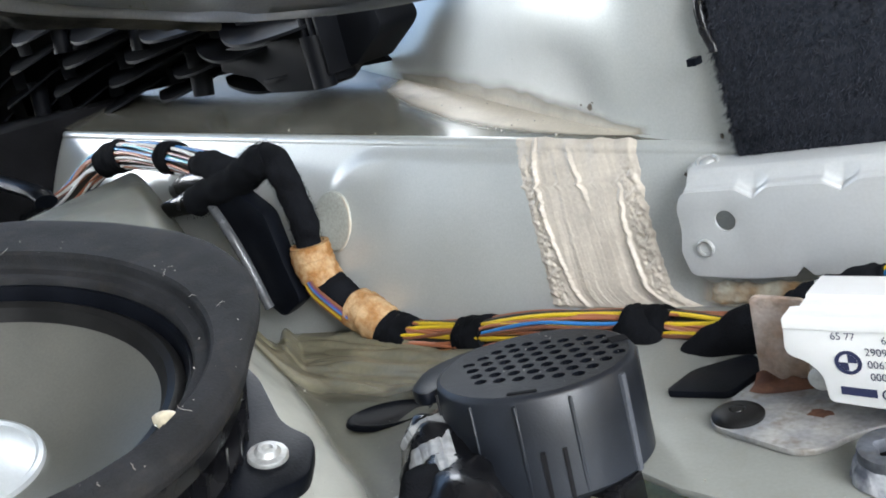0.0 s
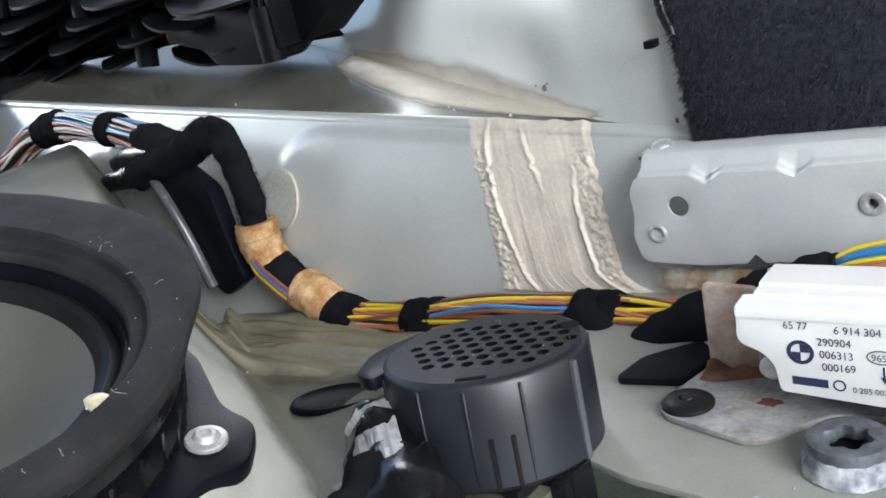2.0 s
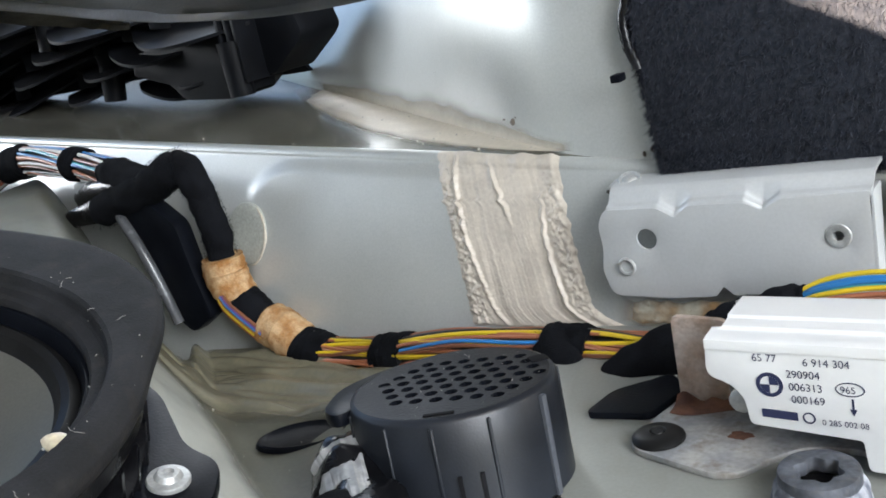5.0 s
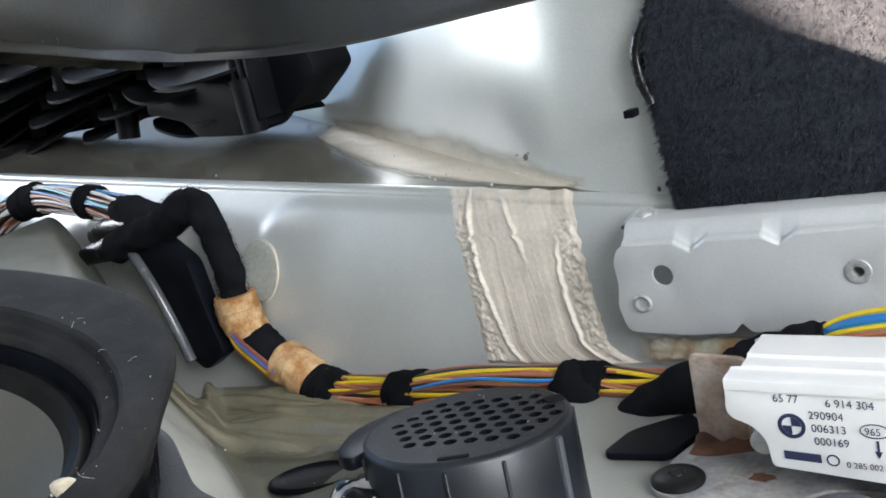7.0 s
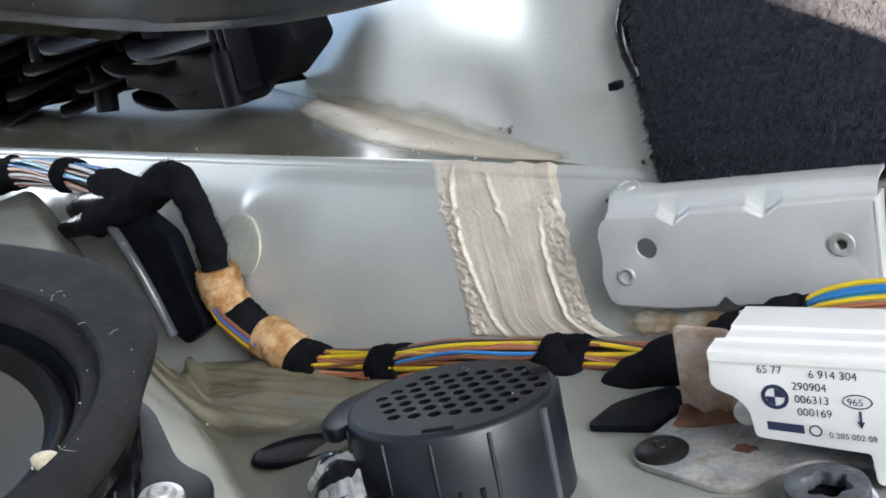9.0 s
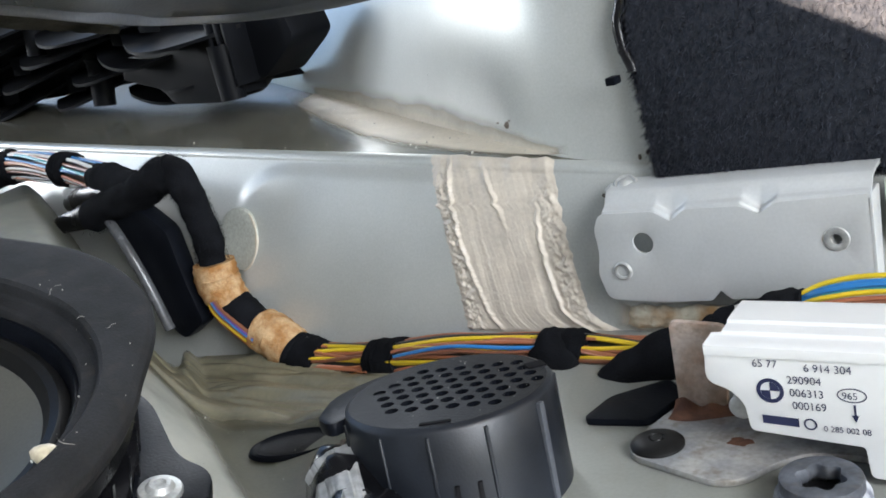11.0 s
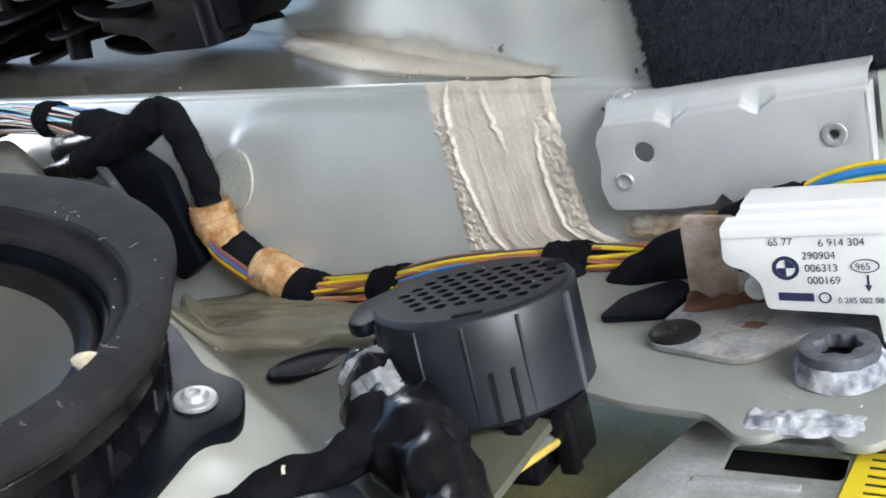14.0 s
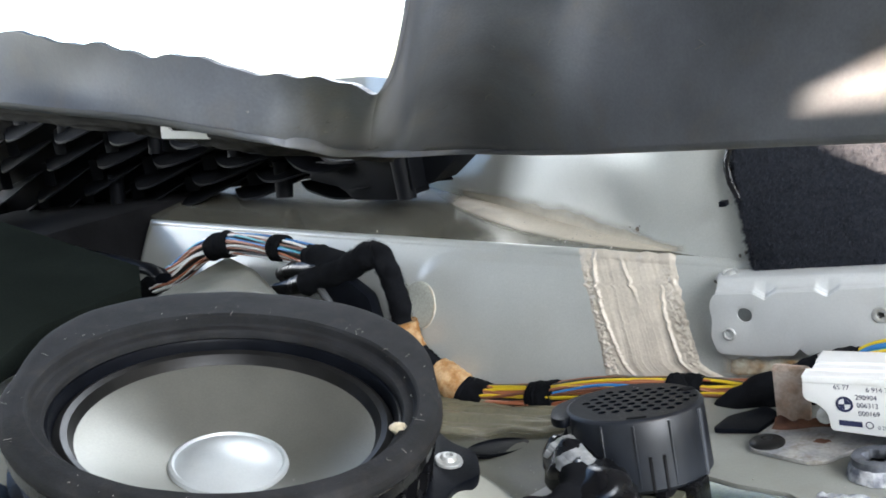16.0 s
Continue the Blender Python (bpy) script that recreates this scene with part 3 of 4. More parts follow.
me = bpy.data.meshes.new("nap")
me.from_pydata(verts, [], faces)
me.materials.append(CARPET)
ob = new("nap", me)
ob.parent = carpet
tagged(ob, "short fuzzy carpet pile", kind="stuff")
bm = tube(B(), [Vector((carpet_edge(z) - 1.2 + 2.5 * abs((z - 130) / 17) ** 2, carpet_y(carpet_edge(z), z) + 1.5, z)) for z in range(112, 149, 2)], 2.6, 10)
part("rubber_edge", bm, GLOSSY, carpet, "bulging black rubber edge")
bm = B()
box(bm, (-15, 20, 108.5), (-10.5, 27, 112), 0.6)
solo("small_clip", bm, PLASTIC, "tiny black plastic clip on the pillar", "clip")

# ---- wiring ----
def bundle(owner, pts, colours, radius, wire_r, seed, twist=1.2, n=7):
    """Wires laid round a core; the colours run round the bundle from its top towards the viewer's side."""
    rng = random.Random(seed)
    fr = frames_along(spline(pts, n))
    for i, c in enumerate(colours):
        a0, ph = 2 * math.pi * i / len(colours) + rng.uniform(-0.12, 0.12), rng.uniform(0, 6.28)
        rad = radius * rng.choice((1.0, 0.98, 0.94, 0.9))
        q = []
        for k, (p, d, u, w) in enumerate(fr):
            t = k / len(fr)
            a = a0 + twist * t * 3 + 0.22 * math.sin(ph + t * 11)
            rr = rad * (1 + 0.04 * math.sin(ph * 2 + t * 27))
            q.append(p + u * math.cos(a) * rr + w * math.sin(a) * rr)
        part("wire", tube(B(), q, wire_r * rng.uniform(0.88, 1.12), 7), WIRES[c], owner)
    part("core", tube(B(), [f[0] for f in fr], radius * 0.8, 10), WIRES["black"], owner)


def tape_on(owner, pts, r, label="", material=None, rough=1.6, name="tape_wrap", flat=1.0, n=7, seed=0.0, seg=28):
    m = material or TAPE
    prof = lambda t: r * (0.93 + 0.07 * math.sin(math.pi * min(1, max(0, t * 1.0)))) + 0.35 * math.sin(t * 31 + seed)
    return part(name, tube(B(), spline(pts, n), prof, seg, rough, flat, seed), m, owner, label)


TAIL = [(-181, -6, -21), (-148, -9, -17), (-122, -13, -11), (-85, -16, -6), (-40, -16, -4), (-12, -18, -3), (15, -19, -2), (45, -20, 2)]
harness = thing("wiring_harness", (-150, -10, -18), "thick wiring harness of coloured wires wrapped in black fabric tape", "wiring")
LAY = "brown brown rust rust rust brown black yellow rust yellow rust brown pink yellow yellow rust pink rust rust orange rust rust brown rust rust rust brown rust black rust brown white brown green black brown violet brown black brown blue blue brown".split()
LAY = LAY[5:] + LAY[:5]
bundle(harness, [(-216, -4, -19), (-204, -5, -22)] + TAIL, LAY, 10.6, 1.0, 3, 0.10)
LEG = [(-279, -6, 95), (-272, -5, 76), (-269, -4, 57), (-270, -4, 36)]
ARM = [(-354, -16, 73), (-335, -14, 78), (-311, -12, 84), (-291, -9, 92), (-279, -6, 95)]
tape_on(harness, LEG, 8.9, seed=1)
tape_on(harness, ARM, 10.8, seed=2)
tape_on(harness, [(-304, -11, 87), (-289, -8, 94.5), (-278, -6, 93), (-273, -5, 82), (-271, -5, 70)], 9.3, seed=2.6)
tape_on(harness, [(-270, -4, 38), (-270, -4, 26), (-265, -4, 12)], 13.2, "worn tan fleece band", FLEECE, 1.2, "fleece_band", seed=3)
tape_on(harness, [(-267, -4, 15), (-258, -4, 6), (-244, -4, -4)], 11.4, seed=4)
tape_on(harness, [(-245, -4, -3), (-234, -4, -9), (-223, -4, -16)], 13.6, "worn tan fleece band", FLEECE, 1.2, "fleece_band", seed=5)
tape_on(harness, [(-226, -4, -14), (-216, -4, -19.5), (-200, -5, -22)], 12.8, seed=6)
tape_on(harness, [(-158, -8, -18.5), (-148, -9, -17), (-134, -11, -14)], 13, seed=7)
tape_on(harness, [(-48, -16, -4), (-38, -16, -4), (-24, -17, -4)], 13.4, seed=8)
DRAPE = [(-44, -20, 2), (-34, -28, -6), (-24, -34, -17), (-12, -37, -17), (0, -34, -5), (14, -30, 4), (30, -26, 9), (46, -24, 10)]
tape_on(harness, DRAPE, 9.5, seed=9, flat=1.2)
for c, dz, dy in (("green", 0, 0), ("white", -2.2, -1.5), ("yellow", -1.2, -2.0), ("rust", 1.5, 1), ("yellow", -4.2, 2), ("blue", 3.4, -1), ("teal", 2.4, -3)):
    part("wire", tube(B(), spline([(-62, -22 + dy, -9 + dz), (-20, -24 + dy, -11 + dz), (10, -27 + dy, -8 + dz), (45, -28 + dy, -4 + dz)], 8), 1.15, 7), WIRES[c], harness)

for k, c in enumerate(("brown", "blue")):
    part("wire", tube(B(), spline([(-132, -23, -7 + k), (-95, -27 + 0.6 * k, 1 + 2 * k), (-60, -27.4 + 0.6 * k, 2.5 + 2 * k), (-36, -22, 4)], 8), 0.95, 7), WIRES[c], harness)
for c, s in (("red", 0.80), ("red", 0.70), ("rust", 0.58), ("yellow", 0.28), ("yellow", 0.18), ("brown", 0.08), ("blue", -0.06), ("violet", -0.16), ("brown", -0.27)):
    off = 11.6 * Vector((-0.70 * s, -math.sqrt(1 - s * s), -0.70 * s))
    q = [p + off * k for p, k in zip(spline([(-268, -4, 18), (-264, -4, 11), (-257, -4, 5), (-246, -4, -3), (-239, -4, -7)], 5), [0.9] + [1.02] * 19 + [0.9])]
    part("wire", tube(B(), q, 1.2, 7), WIRES[c], harness)


def fuzz(owner, pts, r, count, seed):
    """Loose fibres standing off a fabric wrap."""
    rng = np.random.default_rng(seed)
    fr, o = frames_along(spline(pts, 8)), ORIGIN[owner.name]
    verts, faces = [], []
    for i in range(count):
        p, d, u, w = fr[int(rng.integers(len(fr)))]
        a = 6.283 * rng.random()
        out = u * math.cos(a) + w * math.sin(a)
        q = p + out * r - o + d * rng.normal(0, 3)
        s = Vector(rng.normal(0, 1, 3)).normalized()
        t = (out * 0.7 + s * 0.8).normalized() * (0.8 + 1.6 * rng.random())
        n0 = len(verts)
        verts += [(q - s.cross(t).normalized() * 0.16) * MM, (q + s.cross(t).normalized() * 0.16) * MM, (q + t) * MM]
        faces.append((n0, n0 + 1, n0 + 2))
    me = bpy.data.meshes.new("fibre")
    me.from_pydata(verts, [], faces)
    me.materials.append(TAPE)
    ob = new("fibre", me)
    ob.parent = owner
    tagged(ob, "loose fabric fibres", kind="stuff")


fuzz(harness, ARM, 10.9, 2600, 1)
fuzz(harness, LEG, 9.0, 2200, 3)
fuzz(harness, DRAPE, 9.6, 1800, 2)

upper = thing("upper_wiring", (-430, 0, 80), "wiring branch of white, brown and blue wires with fabric tape", "wiring")
UP = [(-560, -8, 72), (-528, -2, 84), (-495, 3, 100), (-455, 4, 106), (-400, 2, 101), (-352, -2, 93), (-312, -9, 85)]
bundle(upper, UP, "teal blue rust rust white brown black white rust white rust white black white rust white brown white black rust brown white blue rust white brown".split(), 9.3, 1.2, 8, 0.5)
tape_on(upper, [(-482, 3, 102), (-468, 4, 105), (-452, 4, 106)], 12, seed=11)
tape_on(upper, [(-400, 2, 101), (-393, 2, 100), (-384, 1, 99)], 12, seed=12)
tape_on(upper, [(-356, -2, 93.5), (-338, -5, 90), (-310, -9, 85)], 11.5, seed=13)
tape_on(upper, [(-600, -14, 62), (-575, -10, 68), (-548, -5, 76)], 11, seed=14)

side = thing("sill_wiring", (100, -28, 10), "fan of coloured wires leaving a black fabric tape wrap", "wiring")
FAN = [("yellow", 0, 14), ("blue", 1, 12.2), ("blue", 2.6, 11.6), ("teal", 2, 10.2), ("yellow", 3.4, 9.2), ("teal", 1, 8.4), ("rust", 4, 7), ("pink", 3, 5.6), ("rust", 4.6, 4.4), ("rust", 5, 3), ("violet", 4.4, 1.8), ("pink", 5.2, 0.6), ("rust", 5.6, -0.8), ("yellow", 6, -2.2), ("orange", 6, -3.4), ("rust", 5.4, -4.6), ("brown", 5, -5.8), ("yellow", 5.6, -6.8), ("black", 3, -8)]
FAN += [("rust", dy - 2.2, dz - 0.6) for c, dy, dz in FAN[5::2]]
for i, (c, dy, dz) in enumerate(FAN):
    q = spline([(40, -26, 18 + dz * 0.15), (62, -28 + dy * 0.3, 22 + dz * 0.45), (80, -27 - dy, 25 + dz * 0.9), (105, -28 - dy * 0.8, 27 + dz), (150, -30 - dy * 0.5, 24 + dz), (230, -30, 11 + dz * 0.8)], 8)
    part("wire", tube(B(), q, 0.95, 7), WIRES[c], side)
tape_on(side, [(36, -25, 14), (50, -27, 20), (64, -28, 25), (72, -28, 26)], 9.5, seed=15)

# ---- the loudspeaker ----
SP_N = Vector((0.30, 0.05, 1)).normalized()
SP_C = Vector((-171, -259, 89.5))
SP_M = upright(SP_C, SP_N)
speaker = thing("loudspeaker", SP_C - SP_N * 50, "round under-seat loudspeaker with grey cone and dusty foam ring", "loudspeaker")


def foam_point(u, v):
    """The flat foam ring, wider at its far side, round the opening."""
    a = 2 * math.pi * u
    d = Vector((math.cos(a), math.sin(a), 0))
    outer = 107.5 + 27 * smoothstep(0.05, 0.95, math.cos(a - radians(132)))
    prof = [(-1, -18), (-1, -9), (0, -7.6), (4.6, -7.2), (5.6, -6), (6.0, -1.4), (7.4, 0), (outer - 94, 0.2), (outer - 90.5, -0.8), (outer - 88.3, -3.4), (outer - 88, -7), (outer - 89.4, -10.5), (outer - 95, -11.5), (0, -19)]
    k = min(len(prof) - 2, int(v * (len(prof) - 1)))
    f = v * (len(prof) - 1) - k
    r, h = [prof[k][n] * (1 - f) + prof[k + 1][n] * f for n in (0, 1)]
    p = d * (88 + r) + Vector((0, 0, h))
    return SP_M @ (p + Vector((0, 0, 0.5 * noise.noise(p * 0.05))))


part("foam_ring", sheet(B(), foam_point, 160, 52), FOAM, speaker, "dusty black foam ring")
part("basket", lathe(B(), [(96, -11), (103, -11.5), (104.5, -13), (104.5, -19), (101, -21), (99.5, -33), (104, -35), (104.5, -44), (100, -47), (98, -52), (88, -56)], SP_C, SP_N, 96), GLOSSY, speaker, "glossy black plastic basket")
part("inner_flange", lathe(B(), [(89, -13), (87.5, -12.2), (85.5, -12.2), (84.5, -14), (83.5, -24), (80, -27)], SP_C, SP_N, 96), PLASTIC, speaker)
part("surround", lathe(B(), [(85, -21), (83, -18), (80, -16.6), (77, -18), (75.5, -21.5), (74, -24), (72, -26)], SP_C, SP_N, 96), RUBBER, speaker, "black rubber surround")
part("cone", lathe(B(), [(74.5, -23.5), (73, -24), (60, -30.5), (45, -38), (29, -45)], SP_C, SP_N, 96), CONE, speaker, "grey metallic cone")
part("dust_cap", lathe(B(), [(31, -45), (30, -42.5), (28.4, -41.7), (27.2, -42.9), (22, -40.1), (15, -37.5), (8, -36.1), (0, -35.5)], SP_C, SP_N, 64), ALU, speaker, "domed aluminium dust cap")
bm = B()
bmesh.ops.create_icosphere(bm, subdivisions=2, radius=4)
for v in bm.verts:
    v.co *= 1 + 0.3 * noise.noise(v.co * 0.3)
bm.transform(Matrix.Translation(Vector((-99, -222, 57))) @ Matrix.Diagonal((1.2, 0.9, 0.8, 1)))
part("glue_blob", bm, GLUE, speaker, "hardened cream glue blob")
# mounting ears with their screws
for k, ang in enumerate((39.5, 159.5, 279.5)):
    a = math.radians(ang)
    c = SP_M @ Vector((114 * math.cos(a), 114 * math.sin(a), -40))
    m = SP_M @ Matrix.Rotation(a, 4, "Z")
    bm = plate(B(), rounded([(80, -78), (101, -56), (116, -21), (130, -12), (130, 12), (116, 21), (101, 56), (80, 78)], [2, 8, 8, 10, 10, 8, 8, 2], 5), [], m @ Matrix.Translation((0, 0, -38)), 8, 1.4)
    ear = part("mounting_ear", bm, PLASTIC, speaker, "black plastic mounting ear")
    bm = lathe(B(), [(0, 2.0), (1.8, 2.0), (2.1, 3.4), (3.6, 3.3), (4.4, 2.4), (5.0, 1.6), (7.2, 1.1), (7.6, 0.4), (7.6, -0.6), (0, -0.6)], m @ Vector((113.6, 0, -37.4)), SP_N, 32)
    part("screw", bm, ZINC, ear, "bright steel flange screw")
for k in range(34):
    bm = B()
    box(bm, (96, -0.9, -50), (105.5, 0.9, -20.5), 0, SP_M @ Matrix.Rotation(math.radians(-75 + k * 8.0), 4, "Z"))
    part("rib", bm, GLOSSY, speaker)

# dark trim lying beyond the speaker
SIDE = upright(Vector((-360, -170, 126)), (0.26, -0.02, 1))
bm = plate(B(), rounded([(-420, 10), (-8, 14), (20, -8), (26, -90), (60, -150), (-60, -260), (-420, -200)], 3), [], SIDE, 14, 1.0)
# green-grey taken near black, to hold the shade under the seat
solo("side_trim", bm, mat("shaded_green_grey", (0.010, 0.0125, 0.011), 1.0, 0.0, 0.15, 15, 0.1, 600, spec=0.0), "dark green-grey sheet panel beside the speaker", "panel")
bm = B()
tube(bm, spline([(-720, -30, 128), (-600, -34, 108), (-520, -40, 96), (-500, -42, 88)], 8), 9, 12, 1.0, 0.6)
solo("black_strap", bm, PLASTIC, "flat black plastic strap at the sill", "strap")
bm = B()
box(bm, (-1050, -70, 50), (-655, 190, 138), 8)
solo("dark_bracket", bm, DARK, "dark bracket at the end of the sill", "bracket")

# plug and lead under the elbow of the harness
lead = thing("connector_lead", (-360, -20, 60), "black connector and tapered sleeve taped to the harness", "connector")
part("sleeve", tube(B(), spline([(-408, -17, 64), (-388, -16, 68.5), (-366, -15, 72), (-345, -15, 76)], 6), lambda t: 4 + 5.5 * t, 16, 0.4), GLOSSY, lead)
part("plug", tube(B(), spline([(-395, 0, 78), (-372, -4, 82), (-345, -8, 84), (-325, -10, 86)], 6), lambda t: 7 + 2.5 * math.sin(t * 3), 16, 0.6), GLOSSY, lead)
bm = B()
box(bm, (-392, -8, 80), (-372, 0, 90), 2.5)
part("terminal", bm, ZINC, lead, "dull grey metal terminal")

# black stand that carries the elbow of the harness
stand = thing("harness_stand", (-297, -22, 0), "black plastic stand carrying the harness elbow", "cable support")
bm = plate(B(), rounded([(-340, 72), (-312, 80), (-288, 62), (-284, 30), (-278, 4), (-300, -8), (-311, 0)], 5), [], Matrix.Translation((0, -17, 0)) @ XZ, 12, 2.5)
part("body", bm, PLASTIC, stand)
# the bead's lighter grey holds the highlight reflected along the edge
part("edge_bead", tube(B(), spline([(-337, -18, 71), (-323, -20, 50), (-314, -20, 26), (-308, -19, 0)], 6), lambda t: 3.4, 10), mat("edge_highlight", (0.07, 0.073, 0.077), 0.25, 0.0, 0.2, 60, 0.1, 500), stand, "shiny rounded edge with its highlight in the colour")

# ---- the round grille cap ----
CAP = Vector((-20.7, -123.5, 36.5))
CR = 36.2
CN = Vector((-0.04, 0.09, 1)).normalized()
CAP_M = upright(CAP, CN)
cap = thing("grille_cap", CAP - CN * 40, "charcoal plastic round cap with a perforated top", "grille cap")
holes = []
for i in range(-4, 5):
    for j in range(-4, 5):
        x, y = 7.0 * i + (3.5 if j % 2 else 0), 6.2 * j
        if math.hypot(x * 0.92, y * 1.05) < 26:
            holes.append(ring_pts(x + 3, y + 1, 2.35, 10))
bm = plate(B(), ring_pts(0, 0, CR - 2.2, 72), holes, CAP_M @ Matrix.Rotation(math.radians(20), 4, "Z"), 2.5)
part("perforated_top", bm, PLASTIC, cap, "top disc with round holes", angle=30)
# dark disc under the holes, for the shade inside the cap
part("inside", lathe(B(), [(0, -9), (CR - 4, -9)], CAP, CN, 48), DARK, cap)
bm = lathe(B(), [(CR - 2.3, 0.0), (CR - 0.9, -0.6), (CR, -2), (CR + 0.4, -20), (CR + 0.8, -36), (CR - 1, -38), (CR - 3, -37), (CR - 3, -2.4)], CAP, CN, 96, True)
part("side_wall", bm, PLASTIC_GREY, cap, "dusty charcoal side wall")
for ang in (-128, -92, -66, -37, 40, 110):
    bm = B()
    box(bm, (CR - 0.6, -0.6, -36), (CR + 0.9, 0.6, -2.5), 0.3, CAP_M @ Matrix.Rotation(math.radians(ang), 4, "Z"), 1)
    part("rib", bm, PLASTIC_GREY, cap)
# this rib is coloured lighter to carry the ridge's highlight
bm = B()
box(bm, (CR - 0.6, -1.3, -37), (CR + 1.6, 1.3, -2.5), 0.6, CAP_M @ Matrix.Rotation(math.radians(-3), 4, "Z"), 2)
part("rib", bm, mat("rib_highlight", (0.06, 0.065, 0.075), 0.4), cap, "bright rib with its highlight in the colour")
# raised dark bars take the place of two shaded slits
for ang in (-56, -45):
    bm = B()
    box(bm, (CR - 0.4, -0.7, -37), (CR + 1.25, 0.7, -19), 0.0, CAP_M @ Matrix.Rotation(math.radians(ang), 4, "Z"))
    part("slit_bar", bm, DARK, cap, "raised dark bar for a slit's shade")
# dark bar drawn for the shade in a recessed slot
bm = B()
box(bm, (-5, -1, -0.4), (5, 1, 0.5), 0.3, CAP_M @ Matrix.Rotation(math.radians(-62), 4, "Z") @ mmat((31.5, 0, 0), 0, 0, 90))
part("recess_bar", bm, DARK, cap)
# dark bar laid on the rim for the shade of its notch
bm = B()
box(bm, (28.5, -3, -1.5), (34.8, 3, 0.5), 0.3, CAP_M @ Matrix.Rotation(math.radians(48), 4, "Z"))
part("slot", bm, DARK, cap, "dark bar for a shaded slot in the rim")
bm = plate(B(), [(-34, -4), (-50, -36), (-28, -37), (-26, -4)], [], CAP_M @ Matrix.Rotation(math.radians(30), 4, "Z") @ Matrix.Translation((0, 2, 0)) @ XZ, 2.5, 0.5)
part("gusset", bm, PLASTIC_GREY, cap)
bm = B()
box(bm, (-8, -9, -62), (10, 10, -37), 2, CAP_M @ mmat((16, -16, 0)))
box(bm, (-10, -9, -58), (13, 8, -37), 2, CAP_M @ mmat((24, -8, 0)))
box(bm, (-3, -14, -58), (3, -8, -38), 1, CAP_M @ mmat((22, -14, 0)))
box(bm, (-3, -3, -60), (3, 3, -38), 1, CAP_M @ mmat((34, -16, 0)))
part("foot", bm, GLOSSY, cap, "glossy black clip foot")
bm = plate(B(), rounded([(-34, -30), (-24, -34), (-20, 0), (-30, 22), (-38, 12), (-44, -10)], [6, 6, 4, 4, 8, 10]), [], CAP_M @ mmat((0, 0, -0.8)), 5, 1.4)
part("lug", bm, PLASTIC, cap)

# oval grommet in the floor
bm = lathe(B(), [(0, 0.6), (12, 0.8), (16, 1.4), (18, 2.2), (19.5, 1.8), (20.5, 0)], (0, 0, 0), (0, 0, 1), 48)
bm.transform(mmat((-130, -100, -12.5), 2, 4, 43) @ Matrix.Diagonal((1.05, 0.62, 1, 1)))
solo("floor_grommet", bm, PLASTIC, "black oval rubber grommet in the floor", "grommet")

# ---- cable with clear film ----
loom = thing("foil_cable", (-30, -175, -5), "thick black taped cable with shiny clear film", "cable")
part("sleeve", tube(B(), spline([(-66, -126, 2), (-58, -140, 9), (-45, -156, 13), (-26, -174, 14), (-4, -192, 13), (14, -210, 6), (18, -250, -6), (4, -310, -8)], 8), lambda t: 8 + 6 * math.sin(min(1, t * 1.4) * 2.3) + 1.6 * math.sin(t * 27) + 0.8 * math.sin(t * 61), 36, 3.4, 1, 2.0), GLOSSY, loom)
part("branch", tube(B(), spline([(-26, -172, 17), (-22, -188, 20), (-24, -204, 18), (-36, -218, 14), (-48, -232, 10), (-58, -260, 6), (-66, -316, 4)], 8), lambda t: 8 + 1.6 * math.sin(t * 13), 24, 3.4, 1, 4.0), TAPE, loom)
bm = B()
box(bm, (-11, -8, -7), (11, 8, 7), 3.5, mmat((-18, -222, 10), 10, 14, 62), 4)
part("connector", bm, PLASTIC_GREY, loom, "dusty blue-grey connector")


def film_point(u, v):
    """Crumpled film half wrapped round the sleeve."""
    c = Vector((-46, -154, 12)).lerp(Vector((-16, -182, 13.5)), u)
    a = radians(30 + 75 * v)
    side, up = Vector((-0.68, -0.73, 0)), Vector((0, 0, 1))
    r = 14.6 + 0.7 * noise.noise(Vector((u * 2, v * 7, 1))) + 0.35 * noise.noise(Vector((u * 3, v * 22, 5)))
    r *= 1 + 0.12 * smoothstep(0.2, 0, u)
    return c + (side * math.cos(a) + up * math.sin(a)) * r


part("film", sheet(B(), film_point, 48, 30), FILM, loom, "crumpled clear film", angle=22)
part("thread", tube(B(), spline([(-34, -214, 20), (-35, -216, 22.5), (-34.2, -217.5, 23.5), (-33.5, -218.5, 22)], 6), 0.45, 8), GLUE, loom, "pale loose thread")

# ---- airbag sensor with its stand ----
sensor = thing("airbag_sensor", (98, -80, 2), "white metal airbag sensor with printed label face", "sensor")
outline = rounded([(61, 50.5), (59, 44), (58.5, 31), (66, 28.5), (70, 24), (71, 15), (104, 13), (105, 3), (150, 2), (150, 50.5)], [1, 3, 4, 3, 2, 2, 1, 2, 2, 1], 4)
FACE = [(59.5, 43), (58.5, 31), (66, 28.5), (70, 24), (71, 15), (104, 13), (105, 3), (150, 2), (150, 43)]
part("face", plate(B(), rounded(FACE, [3, 4, 3, 2, 2, 1, 2, 2, 1], 5), [], Matrix.Translation((0, -95, 0)) @ XZ, 3.0, 0.6), WHITE, sensor)


